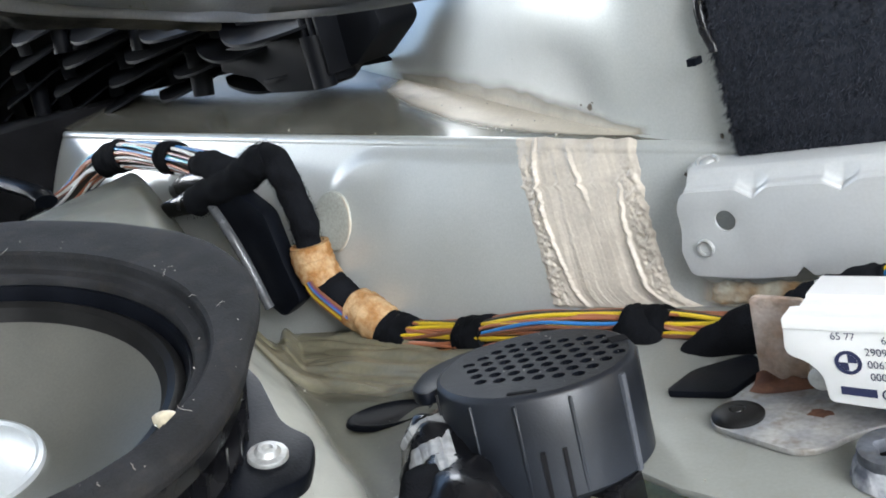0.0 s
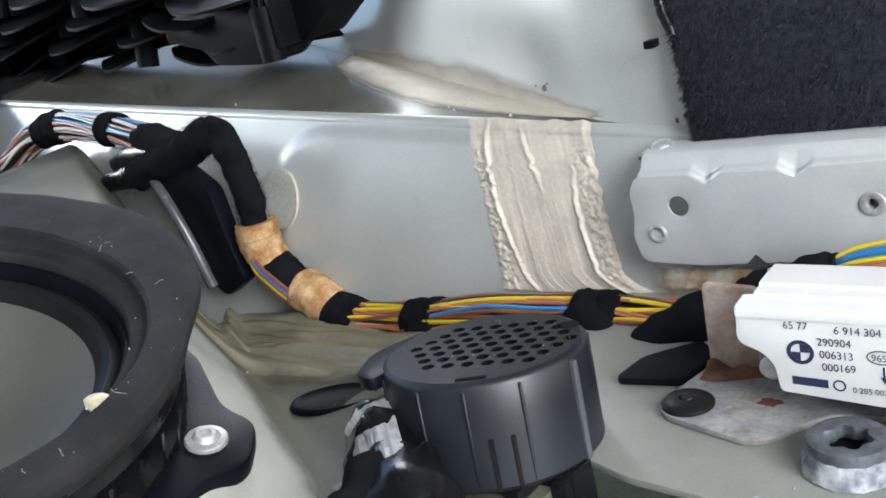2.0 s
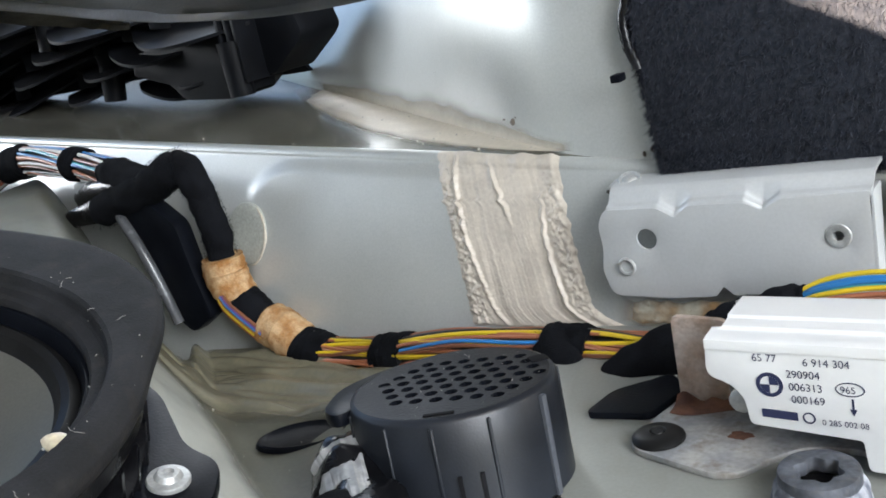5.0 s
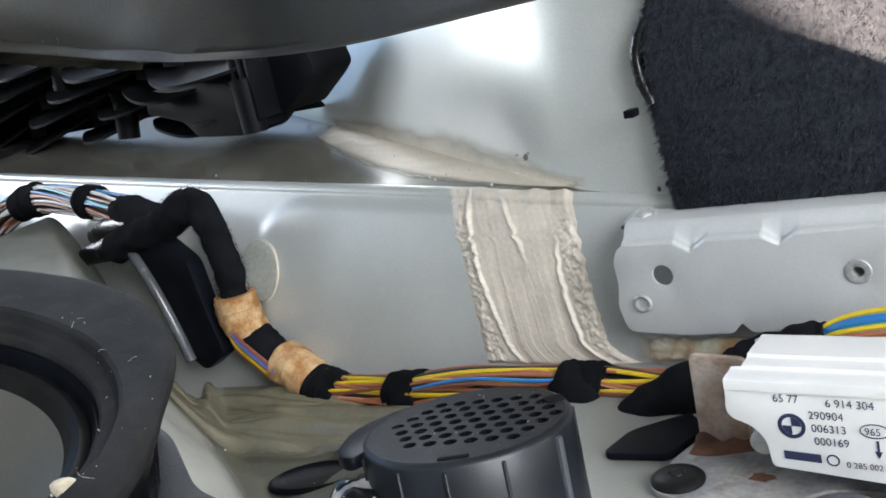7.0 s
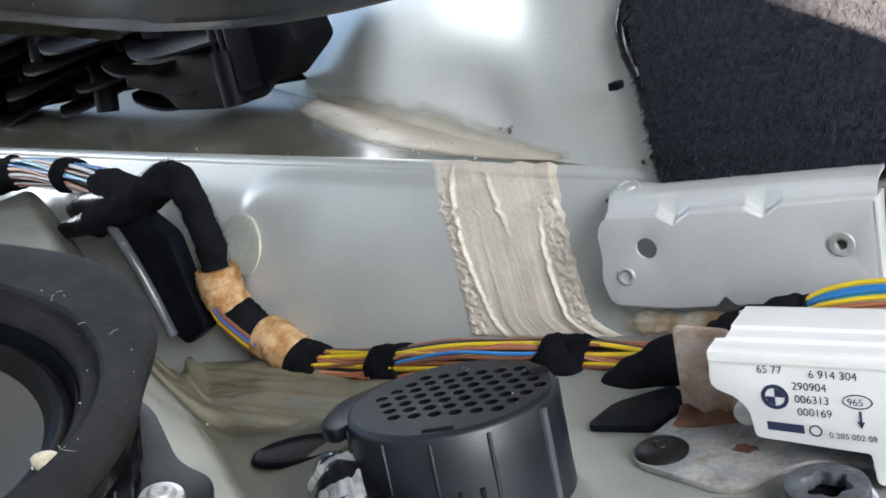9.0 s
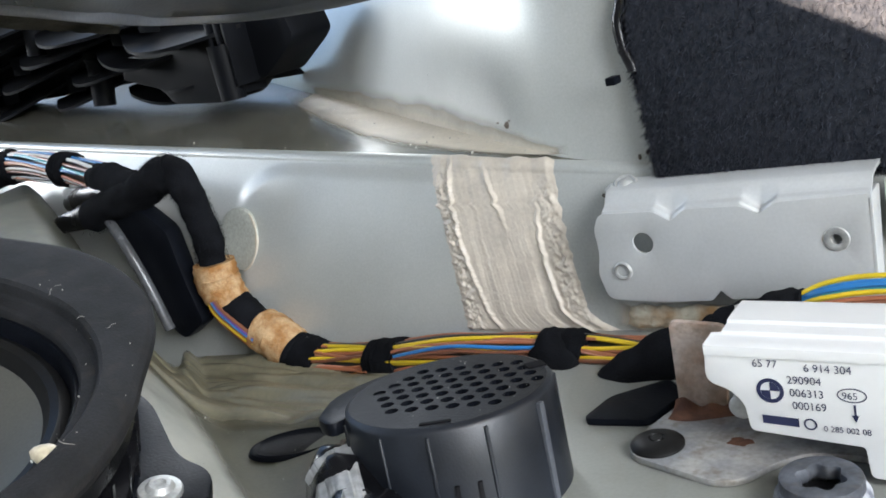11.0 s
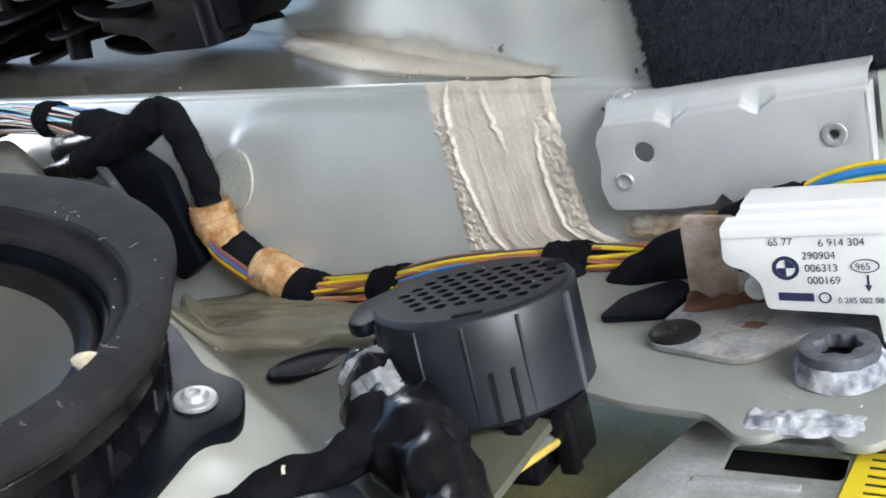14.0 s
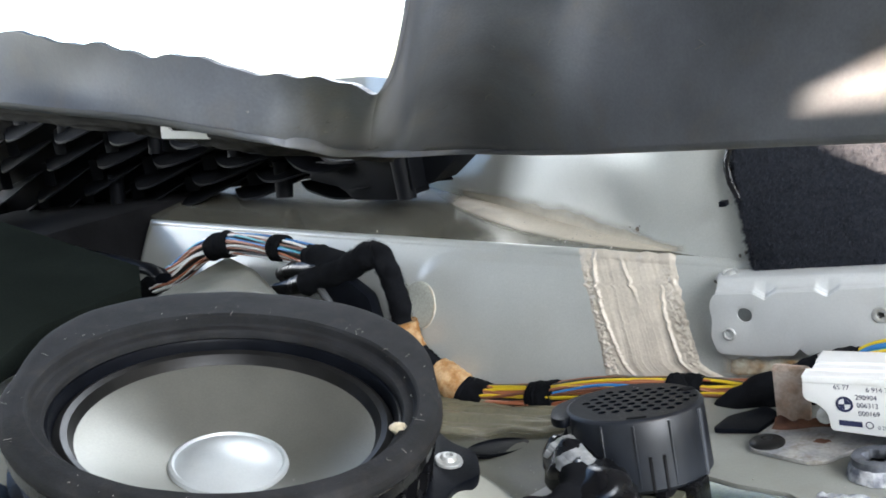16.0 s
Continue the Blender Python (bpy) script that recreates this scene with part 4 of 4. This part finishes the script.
def cover_point(u, v):
    x = 59.5 + 91 * u
    prof = [(-95.5, 42.4), (-95.3, 43.6), (-93, 44.0), (-88, 44.1), (-87.2, 45.2), (-82, 45.4), (-81.2, 46.4), (-74, 46.6), (-66, 46.6), (-64, 45), (-63.5, 38), (-63.5, 4)]
    k = v * (len(prof) - 1)
    i = min(int(k), len(prof) - 2)
    f = k - i
    y, z = [prof[i][j] * (1 - f) + prof[i + 1][j] * f for j in (0, 1)]
    return Vector((x + (3.0 * smoothstep(0.05, 0, u) * 0 + (3.5 if z > 44.6 else 0) * (1 - u)), y, z))


part("cover", sheet(B(), cover_point, 8, 48, (0, 0, -2)), WHITE, sensor)
part("core", box(B(), (72, -90, 14), (148, -66, 39), 1), DARK, sensor)
bm = lathe(B(), [(0, 1), (3, 0.8), (4, 0), (4, -6)], (67, -90, 20), (0, -1, 0), 20)
part("pin", bm, ZINC, sensor, "grey metal pin")


def words(text, x, z, size, owner, width=1.0):
    cu = bpy.data.curves.new("text", "FONT")
    cu.body, cu.size = text, size * MM
    tmp = new("text", cu)
    bpy.context.view_layer.update()
    me = bpy.data.meshes.new_from_object(tmp.evaluated_get(bpy.context.evaluated_depsgraph_get()))
    bpy.data.objects.remove(tmp)
    o = ORIGIN[owner.name]
    me.transform(Matrix.Translation((Vector((x, -95.25, z)) - o) * MM) @ XZ @ Matrix.Diagonal((width, 1, 1, 1)))
    me.materials.clear()
    me.materials.append(INK)
    ob = new("print", me)
    ob.parent = owner


for text, x, z, size in (("65 77", 74.0, 37.3, 3.6), ("6 914 304", 89.0, 36.6, 3.6), ("290904", 83.8, 32.4, 3.6), ("006313", 84.2, 28.2, 3.6), ("000169", 84.6, 24.0, 3.6), ("965", 99.0, 28.6, 3.2), ("0 285 002 08", 93.0, 17.4, 2.7)):
    words(text, x, z, size, sensor, 0.92)
bm = plate(B(), ring_pts(78.5, 29.5, 4.1, 32), [ring_pts(78.5, 29.5, 2.9, 28)], Matrix.Translation((0, -95.2, 0)) @ XZ, 0.15)
part("round_mark", bm, INK, sensor, "dark blue ring mark", smooth=False)
for q in (0, 1):
    pts = [(78.5, 29.5)] + [(78.5 + 2.75 * math.cos(math.radians(90 * (2 * q) + 90 * k / 8)), 29.5 + 2.75 * math.sin(math.radians(90 * (2 * q) + 90 * k / 8))) for k in range(9)]
    part("round_mark", plate(B(), pts, [], Matrix.Translation((0, -95.2, 0)) @ XZ, 0.15), INK, sensor, smooth=False)
part("name_bar", plate(B(), [(75.2, 18.3), (86, 17.9), (86, 20.7), (75.2, 21.1)], [], Matrix.Translation((0, -95.2, 0)) @ XZ, 0.15), INK, sensor, smooth=False)
part("round_mark", plate(B(), ring_pts(89.3, 19.2, 1.9, 24), [ring_pts(89.3, 19.2, 1.45, 20)], Matrix.Translation((0, -95.2, 0)) @ XZ, 0.15), INK, sensor, smooth=False)
part("arrow", plate(B(), [(102.0, 26.8), (102.0, 23.4), (101.3, 23.4), (102.3, 21.2), (103.3, 23.4), (102.6, 23.4), (102.6, 26.8)], [], Matrix.Translation((0, -95.2, 0)) @ XZ, 0.15), INK, sensor, smooth=False)
part("oval_mark", plate(B(), ring_pts(101.8, 29.8, 4.1, 28, 2.3), [ring_pts(101.8, 29.8, 3.8, 28, 2.0)], Matrix.Translation((0, -95.2, 0)) @ XZ, 0.15), INK, sensor, smooth=False)

foot = thing("sensor_bracket", (50, -75, 0), "zinc-plated steel bracket with rust, riveted to the plate", "bracket")
bm = plate(B(), rounded([(26, -91), (30, -98), (40, -101), (62, -107), (70, -103), (76, -92), (84, -84), (100, -82), (112, -88), (122, -108), (150, -112), (150, -58), (34, -58), (30, -70)], [5, 5, 3, 6, 6, 6, 4, 4, 4, 6, 3, 3, 3, 4], 5), [], mmat((0, 0, 2.6)), 2.4, 0.6)
part("base", bm, ZINC_RUST, foot)
bm = plate(B(), rounded([(33, 2), (33.5, 36), (54, 35), (51, 2)], [2, 3, 3, 2], 4), [], Matrix.Translation((0, -61, 0)) @ XZ, 2.4, 0.5)
part("upright", bm, mat("rusty_zinc", (0.58, 0.52, 0.48), 0.6, 0.15, 0.15, 90, 0.3, 500, col2=(0.46, 0.33, 0.25), stain=0.45), foot, "upright tab with brown rust stains")
bm = sheet(B(), lambda u, v: Vector((33 + 38 * u, -63.6 - 8.5 * v * (0.6 + 0.5 * math.sin(u * 5 + 1)), 2.9 + (3 + 3 * noise.noise(Vector((u * 6, 0, 0)))) * (1 - v) ** 4)), 30, 12)
part("rust_patch", bm, RUST, foot, "dark rust in the bend")
blot = [(62 + 4.2 * (1 + 0.8 * noise.noise(Vector((math.cos(k * 0.196), math.sin(k * 0.196), 3)) * 1.7)) * math.cos(k * 0.196), -82 + 2.4 * (1 + 0.8 * noise.noise(Vector((math.cos(k * 0.196), math.sin(k * 0.196), 8)) * 1.7)) * math.sin(k * 0.196)) for k in range(32)]
part("rust_patch", plate(B(), blot, [], mmat((0, 0, 2.9)), 0.2), RUST, foot, "small rust patch", smooth=False)
bm = lathe(B(), [(0, 3.3), (2.0, 3.3), (2.4, 2.7), (2.9, 3.3), (6.3, 2.9), (8.3, 2.1), (9.2, 1.2), (9.2, 0.4), (0, 0.4)], (36, -89.5, 2.2), (0, 0, 1), 32)
part("rivet", bm, RUBBER, foot, "black plastic push rivet")


def star(r0, r1, n=6, k=8):
    return [((r0 + (r1 - r0) * 0.5 * (1 + math.cos(n * 2 * math.pi * i / (n * k)))) * math.cos(2 * math.pi * i / (n * k)), (r0 + (r1 - r0) * 0.5 * (1 + math.cos(n * 2 * math.pi * i / (n * k)))) * math.sin(2 * math.pi * i / (n * k))) for i in range(n * k)]


bolt = thing("seat_bolt", (94.5, -108.5, 0), "grey corroded round bolt with a star socket", "bolt", "seat bolts")
bm = plate(B(), ring_pts(0, 0, 11.8, 40), [star(5.4, 7.0)], mmat((94.5, -108.5, 10.5)), 5, 1.2)
part("head", bm, DARK_ZINC, bolt)
bm = lathe(B(), [(11.8, 6.5), (12.8, 5), (13.6, 3), (14.2, 0), (13, -1)], (94.5, -108.5, 0.4), (0, 0, 1), 40)
for v in bm.verts:
    v.co += 0.9 * noise.noise_vector(v.co * 0.25)
part("collar", bm, OXIDE, bolt, "flaking white corrosion on the collar")
# dark disc at the bottom, for the shade in the socket
part("socket", lathe(B(), [(0, 3), (8.2, 3.2)], (94.5, -108.5, 1), (0, 0, 1), 20), DARK, bolt)
copy_thing(bolt, pose(0.139, -0.120, 0))

# black plastic flap under the harness
bm = plate(B(), rounded([(2, -79), (27, -75), (32, -52), (22, -42), (5, -60)], 4), [], mmat((0, 0, 3.4)), 3, 0.8)
solo("plastic_flap", bm, PLASTIC, "black plastic flap lying under the harness", "flap")

# ---- seat rail ----
rail = thing("seat_rail", (120, -220, -14), "zinc seat rail plate with slots and yellow label", "seat rail")
slot = lambda x0, x1, y0, y1: rounded([(x0, y0), (x1, y0), (x1, y1), (x0, y1)], 2.5, 4)
bm = plate(B(), rounded([(52, -122), (60, -116), (200, -112), (230, -420), (-20, -420), (-4, -270), (36, -172)], [2, 2, 2, 3, 3, 3, 3], 4), [slot(66, 100, -147, -131), slot(52, 98, -196, -174)], mmat((0, 0, -12), 0, 0, 0), 2.5, 0.6)
part("top", bm, ZINC, rail)
# added dark sheet that gives the slots their shade
bm = plate(B(), [(46, -126), (112, -126), (108, -202), (44, -202)], [], mmat((0, 0, -19)), 2, 0.3)
part("slot_shade", bm, DARK, rail, "dark sheet added for the shade in the slots")
bm = sheet(B(), lambda u, v: Vector((52 + (36 - 52) * u, -124 - 48 * u, -12.5 - 34 * v)), 4, 4, (2, 0, 0))
part("side", bm, ZINC, rail)
bm = plate(B(), [(60, -152), (90, -151), (90, -154), (60, -155)], [], mmat((0, 0, -11.2)), 1.2, 0.4)
part("bead", bm, ZINC, rail)
bm = plate(B(), rounded([(103, -119), (140, -122), (138, -168), (100, -160)], 2), [], mmat((0, 0, -11.4)), 0.6, 0.1)
lab = part("label", bm, YELLOW, rail, "yellow printed label")
for k in range(9):
    bm = plate(B(), [(106, -124 - 4 * k), (112 + 13 * ((k * 7) % 5) / 4, -124.6 - 4 * k), (112 + 13 * ((k * 7) % 5) / 4, -125.5 - 4 * k), (106, -124.9 - 4 * k)], [], mmat((0, 0, -11.2)), 0.15)
    part("print_bar", bm, PLASTIC_GREY, lab, smooth=False)
bm = sheet(B(), lambda u, v: Vector((72 + 34 * u, -131 - 13 * v + 2.0 * noise.noise(Vector((u * 6, v, 3))), -0.6 + (2.0 + 1.6 * noise.noise(Vector((u * 11, v * 4, 0)))) * max(0.0, math.sin(math.pi * v) * math.sin(math.pi * u)) ** 0.4)), 50, 16)
solo("oxide_crust", bm, OXIDE, "white corrosion crust on the plate edge", "corrosion")
bm = lathe(B(), [(0, 4), (9, 4), (10, 2), (10, -30)], (26, -190, -30), (0, 0, 1), 24)
solo("black_stub", bm, PLASTIC, "round black rubber stub beside the rail", "stub")

# ---- ribbed plastic panel ----
panel = thing("ribbed_panel", (-560, 110, 125), "black plastic panel with a lattice of curved ribs and pegs", "trim panel")


def low(x):
    return 123 + 15 * smoothstep(-385, -450, x) - 18 * smoothstep(-620, -1000, x)


def high(x):
    return 172 + 0.19 * max(0, -300 - x)


def panel_pt(x, k, y):
    """A point of the panel: k is 0 at its lower edge and 1 at its upper one."""
    return Vector((x, y, low(x) + (high(x) - low(x)) * k))


part("back", sheet(B(), lambda u, v: panel_pt(-1150 + 840 * u, v, 150 - 46 * v), 40, 6, (0, 4, 0)), PANEL, panel)
for row in range(4):
    for col in range(8):
        x0 = -1090 + 100 * col + (38 if row % 2 else -8) + 6 * row
        if x0 + 110 > -318:
            continue

        def leaf(u, v, x0=x0, row=row):
            s = math.sin(math.pi * u)
            x = x0 + 122 * u + 14 * v
            k = (row + 0.35) / 4 + 0.16 * (u - 0.5) - 0.10 * s * v
            return panel_pt(x, k, 148 - 14 * row) + Vector((0, -44 * v * (0.3 + 0.7 * s), -2 - 4 * v * s))

        part("rib", sheet(B(), leaf, 16, 5, (0, 0, -2.2)), PANEL, panel)
        bm = sheet(B(), lambda u, v, x0=x0, row=row: panel_pt(x0 + 30 + 26 * u, (row + 0.1 + v * 0.7) / 4, 150 - 14 * row - 30 * (1 - abs(u - 0.5)) * (0.4 + 0.6 * u)), 6, 4, (2, 0, 0))
        part("web", bm, PANEL, panel)
for x, k, r, y in ((-486, 0.16, 9.5, 114), (-640, 0.75, 8, 92), (-520, 0.78, 8, 92), (-760, 0.2, 9, 115), (-800, 0.8, 9, 95)):
    bm = lathe(B(), [(r + 1.5, 14), (r, 10), (r - 0.8, -22), (r - 3, -22), (r - 3, -14), (0, -14)], panel_pt(x, k, y), (0.1, 0.1, 1), 24)
    part("peg", bm, PANEL, panel)
bm = plate(B(), rounded([(-432, 144), (-425, 160), (-318, 166), (-314, 128), (-331, 117), (-382, 121), (-392, 133)], [4, 3, 3, 5, 6, 6, 5], 5), [], Matrix.Translation((0, 92, 0)) @ XZ, 40, 3)
part("corner_block", bm, PANEL, panel)
bm = plate(B(), rounded([(-312, 134), (-312, 176), (-268, 174), (-262, 152), (-268, 146), (-296, 128)], 4), [], Matrix.Translation((0, 100, 0)) @ XZ, 40, 3)
part("corner_block", bm, PANEL, panel)
for dx in (0, 8, 15):
    bm = B()
    box(bm, (-318 + dx, 80, 122 if dx < 15 else 128), (-315.5 + dx, 112, 172), 0.6)
    part("latch_fin", bm, PANEL, panel)
bm = lathe(B(), [(9, 20), (8.4, -16), (6, -16), (6, -8), (0, -8)], (-312, 84, 136), (0, 0, 1), 24)
part("peg", bm, PANEL, panel)
bm = B()
box(bm, (-1150, 70, 232), (-640, 130, 246), 4, mmat((0, 0, 0), 0, 3, 0))
part("top_rail", bm, PLASTIC_GREY, panel, "dusty upper rail")

# ---- seat side skirt hanging over the place ----
SKIRT_PAIRS = [
    ((-900, -300, 376), (-900, -297, 452)), ((-400, -300, 276), (-400, -297, 323)), ((-226, -300, 241), (-226, -297, 278)),
    ((-144, -300, 226), (-140, -297, 256)), ((-81, -297, 211), (-75, -296, 239)), ((-74, -276, 203), (-50, -296, 232)),
    ((-117, -210, 192), (-24, -295, 226)), ((-148, -150, 184), (-10, -295, 222)), ((-160, -115, 178), (6, -292, 252)),
    ((-169, -80, 173), (32, -285, 335)), ((-150, -48, 167), (24, -240, 330)), ((-75, -80, 165), (10, -170, 305)),
    ((0, -116, 166), (14, -112, 290)), ((150, -187, 169), (150, -173, 287)), ((300, -257, 172), (300, -252, 274)), ((520, -360, 176), (520, -350, 270))]
SKIRT = spline([a for a, b in SKIRT_PAIRS], 10)
SKIRT_TOP = spline([b for a, b in SKIRT_PAIRS], 10)


def skirt_point(u, v):
    k = u * (len(SKIRT) - 1)
    i = min(int(k), len(SKIRT) - 2)
    p, q = SKIRT[i].lerp(SKIRT[i + 1], k - i), SKIRT_TOP[i].lerp(SKIRT_TOP[i + 1], k - i)
    if v < 0.2:
        a = v / 0.2 * math.pi
        return Vector((p.x, p.y + 4 - 4 * math.cos(a + math.pi), p.z + 4 - 4 * math.sin(a)))
    w = (v - 0.2) / 0.8
    q = q + Vector((0, 0, (1.3 * math.sin(q.x * 0.11) + 0.7 * math.sin(q.x * 0.31) + 2.2 * noise.noise(Vector((q.x * 0.05, 0, 3)))) * smoothstep(-20, -45, q.x)))
    r = (p + Vector((0, 0, 4))).lerp(q, w)
    return r + Vector((0, 5 * noise.noise(Vector((r.x * 0.008, r.z * 0.012, 0))) * math.sin(math.pi * w), -5 * math.sin(math.pi * w) * smoothstep(-20, -90, r.x)))


skirt = thing("seat_skirt", (-100, -60, 164), "dusty charcoal vinyl skirt hanging from the seat", "seat skirt")
part("panel", sheet(B(), lambda u, v: skirt_point(u, 0.2 + 0.8 * v), 200, 40, (0, 3, 0)), VINYL, skirt, angle=60)
part("lip", sheet(B(), lambda u, v: skirt_point(u, 0.2 * v) + Vector((0, -0.6, 0)), 160, 10), VINYL, skirt, "rounded lower lip", angle=60)
bm = B()
rng = np.random.default_rng(11)
for i in range(44):
    u, v = 0.25 + 0.6 * rng.random(), 0.25 + 0.5 * rng.random() ** 1.5
    q = []
    for k in range(3):
        q.append(skirt_point(u + 0.004 * k * rng.random(), v + 0.02 * (k - 1) * rng.random()) + Vector((0, -0.35, 0)))
    if (q[2] - q[0]).length > 0.5:
        tube(bm, q, 0.12 + 0.25 * rng.random(), 5)
tagged(part("scuff", bm, CABIN, skirt, "pale dust scuffs"), kind="stuff")

LEDGE = [((-569, -165, 262), (-500, -192, 284)), ((-363, -165, 226), (-314, -192, 247)), ((-298, -165, 213), (-255, -192, 235)), ((-220, -160, 195), (-185, -187, 217)), ((-204, -135, 187), (-172, -162, 210)), ((-174, -95, 174), (-147, -122, 197))]
LEDGE_LOW, LEDGE_HIGH = spline([a for a, b in LEDGE], 8), spline([b for a, b in LEDGE], 8)


def ledge_strip(u, v):
    """Folded felt strip, with creases that run along it."""
    k = u * (len(LEDGE_LOW) - 1)
    i = min(int(k), len(LEDGE_LOW) - 2)
    r = LEDGE_LOW[i].lerp(LEDGE_LOW[i + 1], k - i).lerp(LEDGE_HIGH[i].lerp(LEDGE_HIGH[i + 1], k - i), v)
    f = 3.2 * noise.noise(Vector((r.x * 0.02, v * 9, 1))) + 1.5 * noise.noise(Vector((r.x * 0.11, v * 5, 4)))
    return r + Vector((0, f, 0.4 * f - 1.6 * abs(noise.noise(Vector((r.x * 0.2, 0, 0)))) * (1 - v)))


part("felt_strip", sheet(B(), ledge_strip, 150, 30, (0, 1.5, 0)), FELT, skirt, "dusty grey felt strip behind the lip", angle=50)
bm = plate(B(), rounded([(-17, -3.6), (17, -3.6), (17, 4), (10, 4), (8, 1), (-10, 1), (-12, 4), (-17, 4)], 0.8, 3), [], mmat((-262, -177, 214.6), 0, 8.5, 14) @ XZ, 3, 0.4)
clip = part("clip", bm, WHITE, skirt, "small white plastic clip")

# ---- unseen shell added round the camera to hold and cut the light ----
bm = B()
box(bm, (-1500, -1000, 1050), (1500, 900, 1080))
solo("ceiling", bm, CABIN, "unseen grey cabin roof lining", "ceiling", "structure")
bm = plate(B(), [(-1500, -62), (900, -62), (900, 1050), (-1500, 1050)], [[(-1020, 200), (-180, 200), (-180, 1000), (-1020, 1000)]], Matrix(((0, 0, 1, 1180), (1, 0, 0, 0), (0, 1, 0, 0), (0, 0, 0, 1))), 20)
solo("wall_rear", bm, CABIN, "unseen grey rear wall with an opening for a lamp", "wall", "structure", smooth=False)
# unseen wall; its edge follows the sun's rays back to bound the lit patches
bm = plate(B(), [(-1500, -62), (1180, -62), (1180, 475), (597, 750), (478, 818), (390, 857), (395, 860), (462, 862), (480, 930), (440, 968), (400, 1050), (-1500, 1050)], [], Matrix.Translation((0, -1000, 0)) @ XZ, 20)
solo("wall_sun_mask", bm, CABIN, "unseen grey wall cut to shape the sun patches", "wall", "structure", smooth=False)

# unseen block, added to shade the sill's left end from the front lamp
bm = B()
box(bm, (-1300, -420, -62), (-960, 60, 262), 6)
solo("wall_sill_shade", bm, DARK, "unseen dark block that keeps light off the sill", "wall", "structure")

# ---- crumbs and dust ----
rng = np.random.default_rng(21)
bm = B()


def crumb(p, r):
    m = Matrix.Translation(p) @ Euler(tuple(rng.random(3) * 6)).to_matrix().to_4x4() @ Matrix.Diagonal((r * (0.6 + rng.random()), r * (0.6 + rng.random()), r * 0.7, 1))
    bmesh.ops.create_icosphere(bm, subdivisions=1, radius=1.0, matrix=m)


for i in range(150):
    x, y = -330 + 330 * rng.random(), -210 + 170 * rng.random()
    crumb(Vector((x, y, floor_z(x, y) + 0.9)), 0.18 + 0.55 * rng.random() ** 4)
for i in range(40):
    x, y = -10 + 150 * rng.random(), -140 + 110 * rng.random()
    crumb(Vector((x, y, 0.2)), 0.2 + 0.5 * rng.random() ** 3)
tagged(part("floor_crumbs", bm, DUST), "pale crumbs and grit on the floor", "debris", "", "stuff")
bm = B()
for i in range(70):
    a, r = 6.283 * rng.random(), 90 + 22 * rng.random()
    crumb(SP_M @ Vector((min(r, 105) * math.cos(a), min(r, 105) * math.sin(a), 0.4)), 0.12 + 0.35 * rng.random() ** 4)
for i in range(40):
    a, r = 6.283 * rng.random(), 32 * rng.random() ** 0.5
    crumb(CAP_M @ Vector((r * math.cos(a), r * math.sin(a), 0.2)), 0.1 + 0.2 * rng.random() ** 3)
for i in range(50):
    x, z = -330 + 300 * rng.random(), 0
    ys, zs = seam(x)
    yw = wall_y(sill_top(x)) + 8
    k = rng.random()
    crumb(Vector((x, yw + (ys - yw) * k, sill_top(x) + (zs - sill_top(x)) * k + 0.4)), 0.2 + 0.5 * rng.random() ** 3)
tagged(part("dust_specks", bm, DUST), "pale dust specks lying on plastic and metal", "debris", "", "stuff")
bm = B()
for x, z, r in ((-92, 92, 0.9), (-85, 91, 1.4), (-83, 93, 0.8), (-150, 118, 0.8), (-112, 128, 0.9), (-111, 131, 0.7), (-5, 76, 1.5), (-9, 74, 1.1), (-3, 71, 1.3)):
    ys, zs = seam(x)
    crumb(Vector((x, ys + 0.16 * (z - zs) - 0.3, z)), r)
tagged(part("paint_drips", bm, mat("drip", (0.12, 0.10, 0.08), 0.5)), "small dried drips and dirt on the pillar", "debris", "", "stuff")

# ---- lint on the foam ring ----
rng = np.random.default_rng(33)
bm = B()
for i in range(15):
    a, r = 6.283 * rng.random(), 95 + 11 * rng.random()
    p, d = Vector((r * math.cos(a), r * math.sin(a), 0.9)), 6.283 * rng.random()
    step = (0.6 + 1.6 * rng.random() ** 3)
    q = []
    for k in range(5):
        q.append(SP_M @ p)
        d += rng.normal(0, 0.6)
        p = p + Vector((math.cos(d), math.sin(d), 0)) * step
    tube(bm, q, 0.08, 5)
tagged(part("lint", bm, DUST), "pale lint and hairs on the foam ring", "debris", "", "stuff")
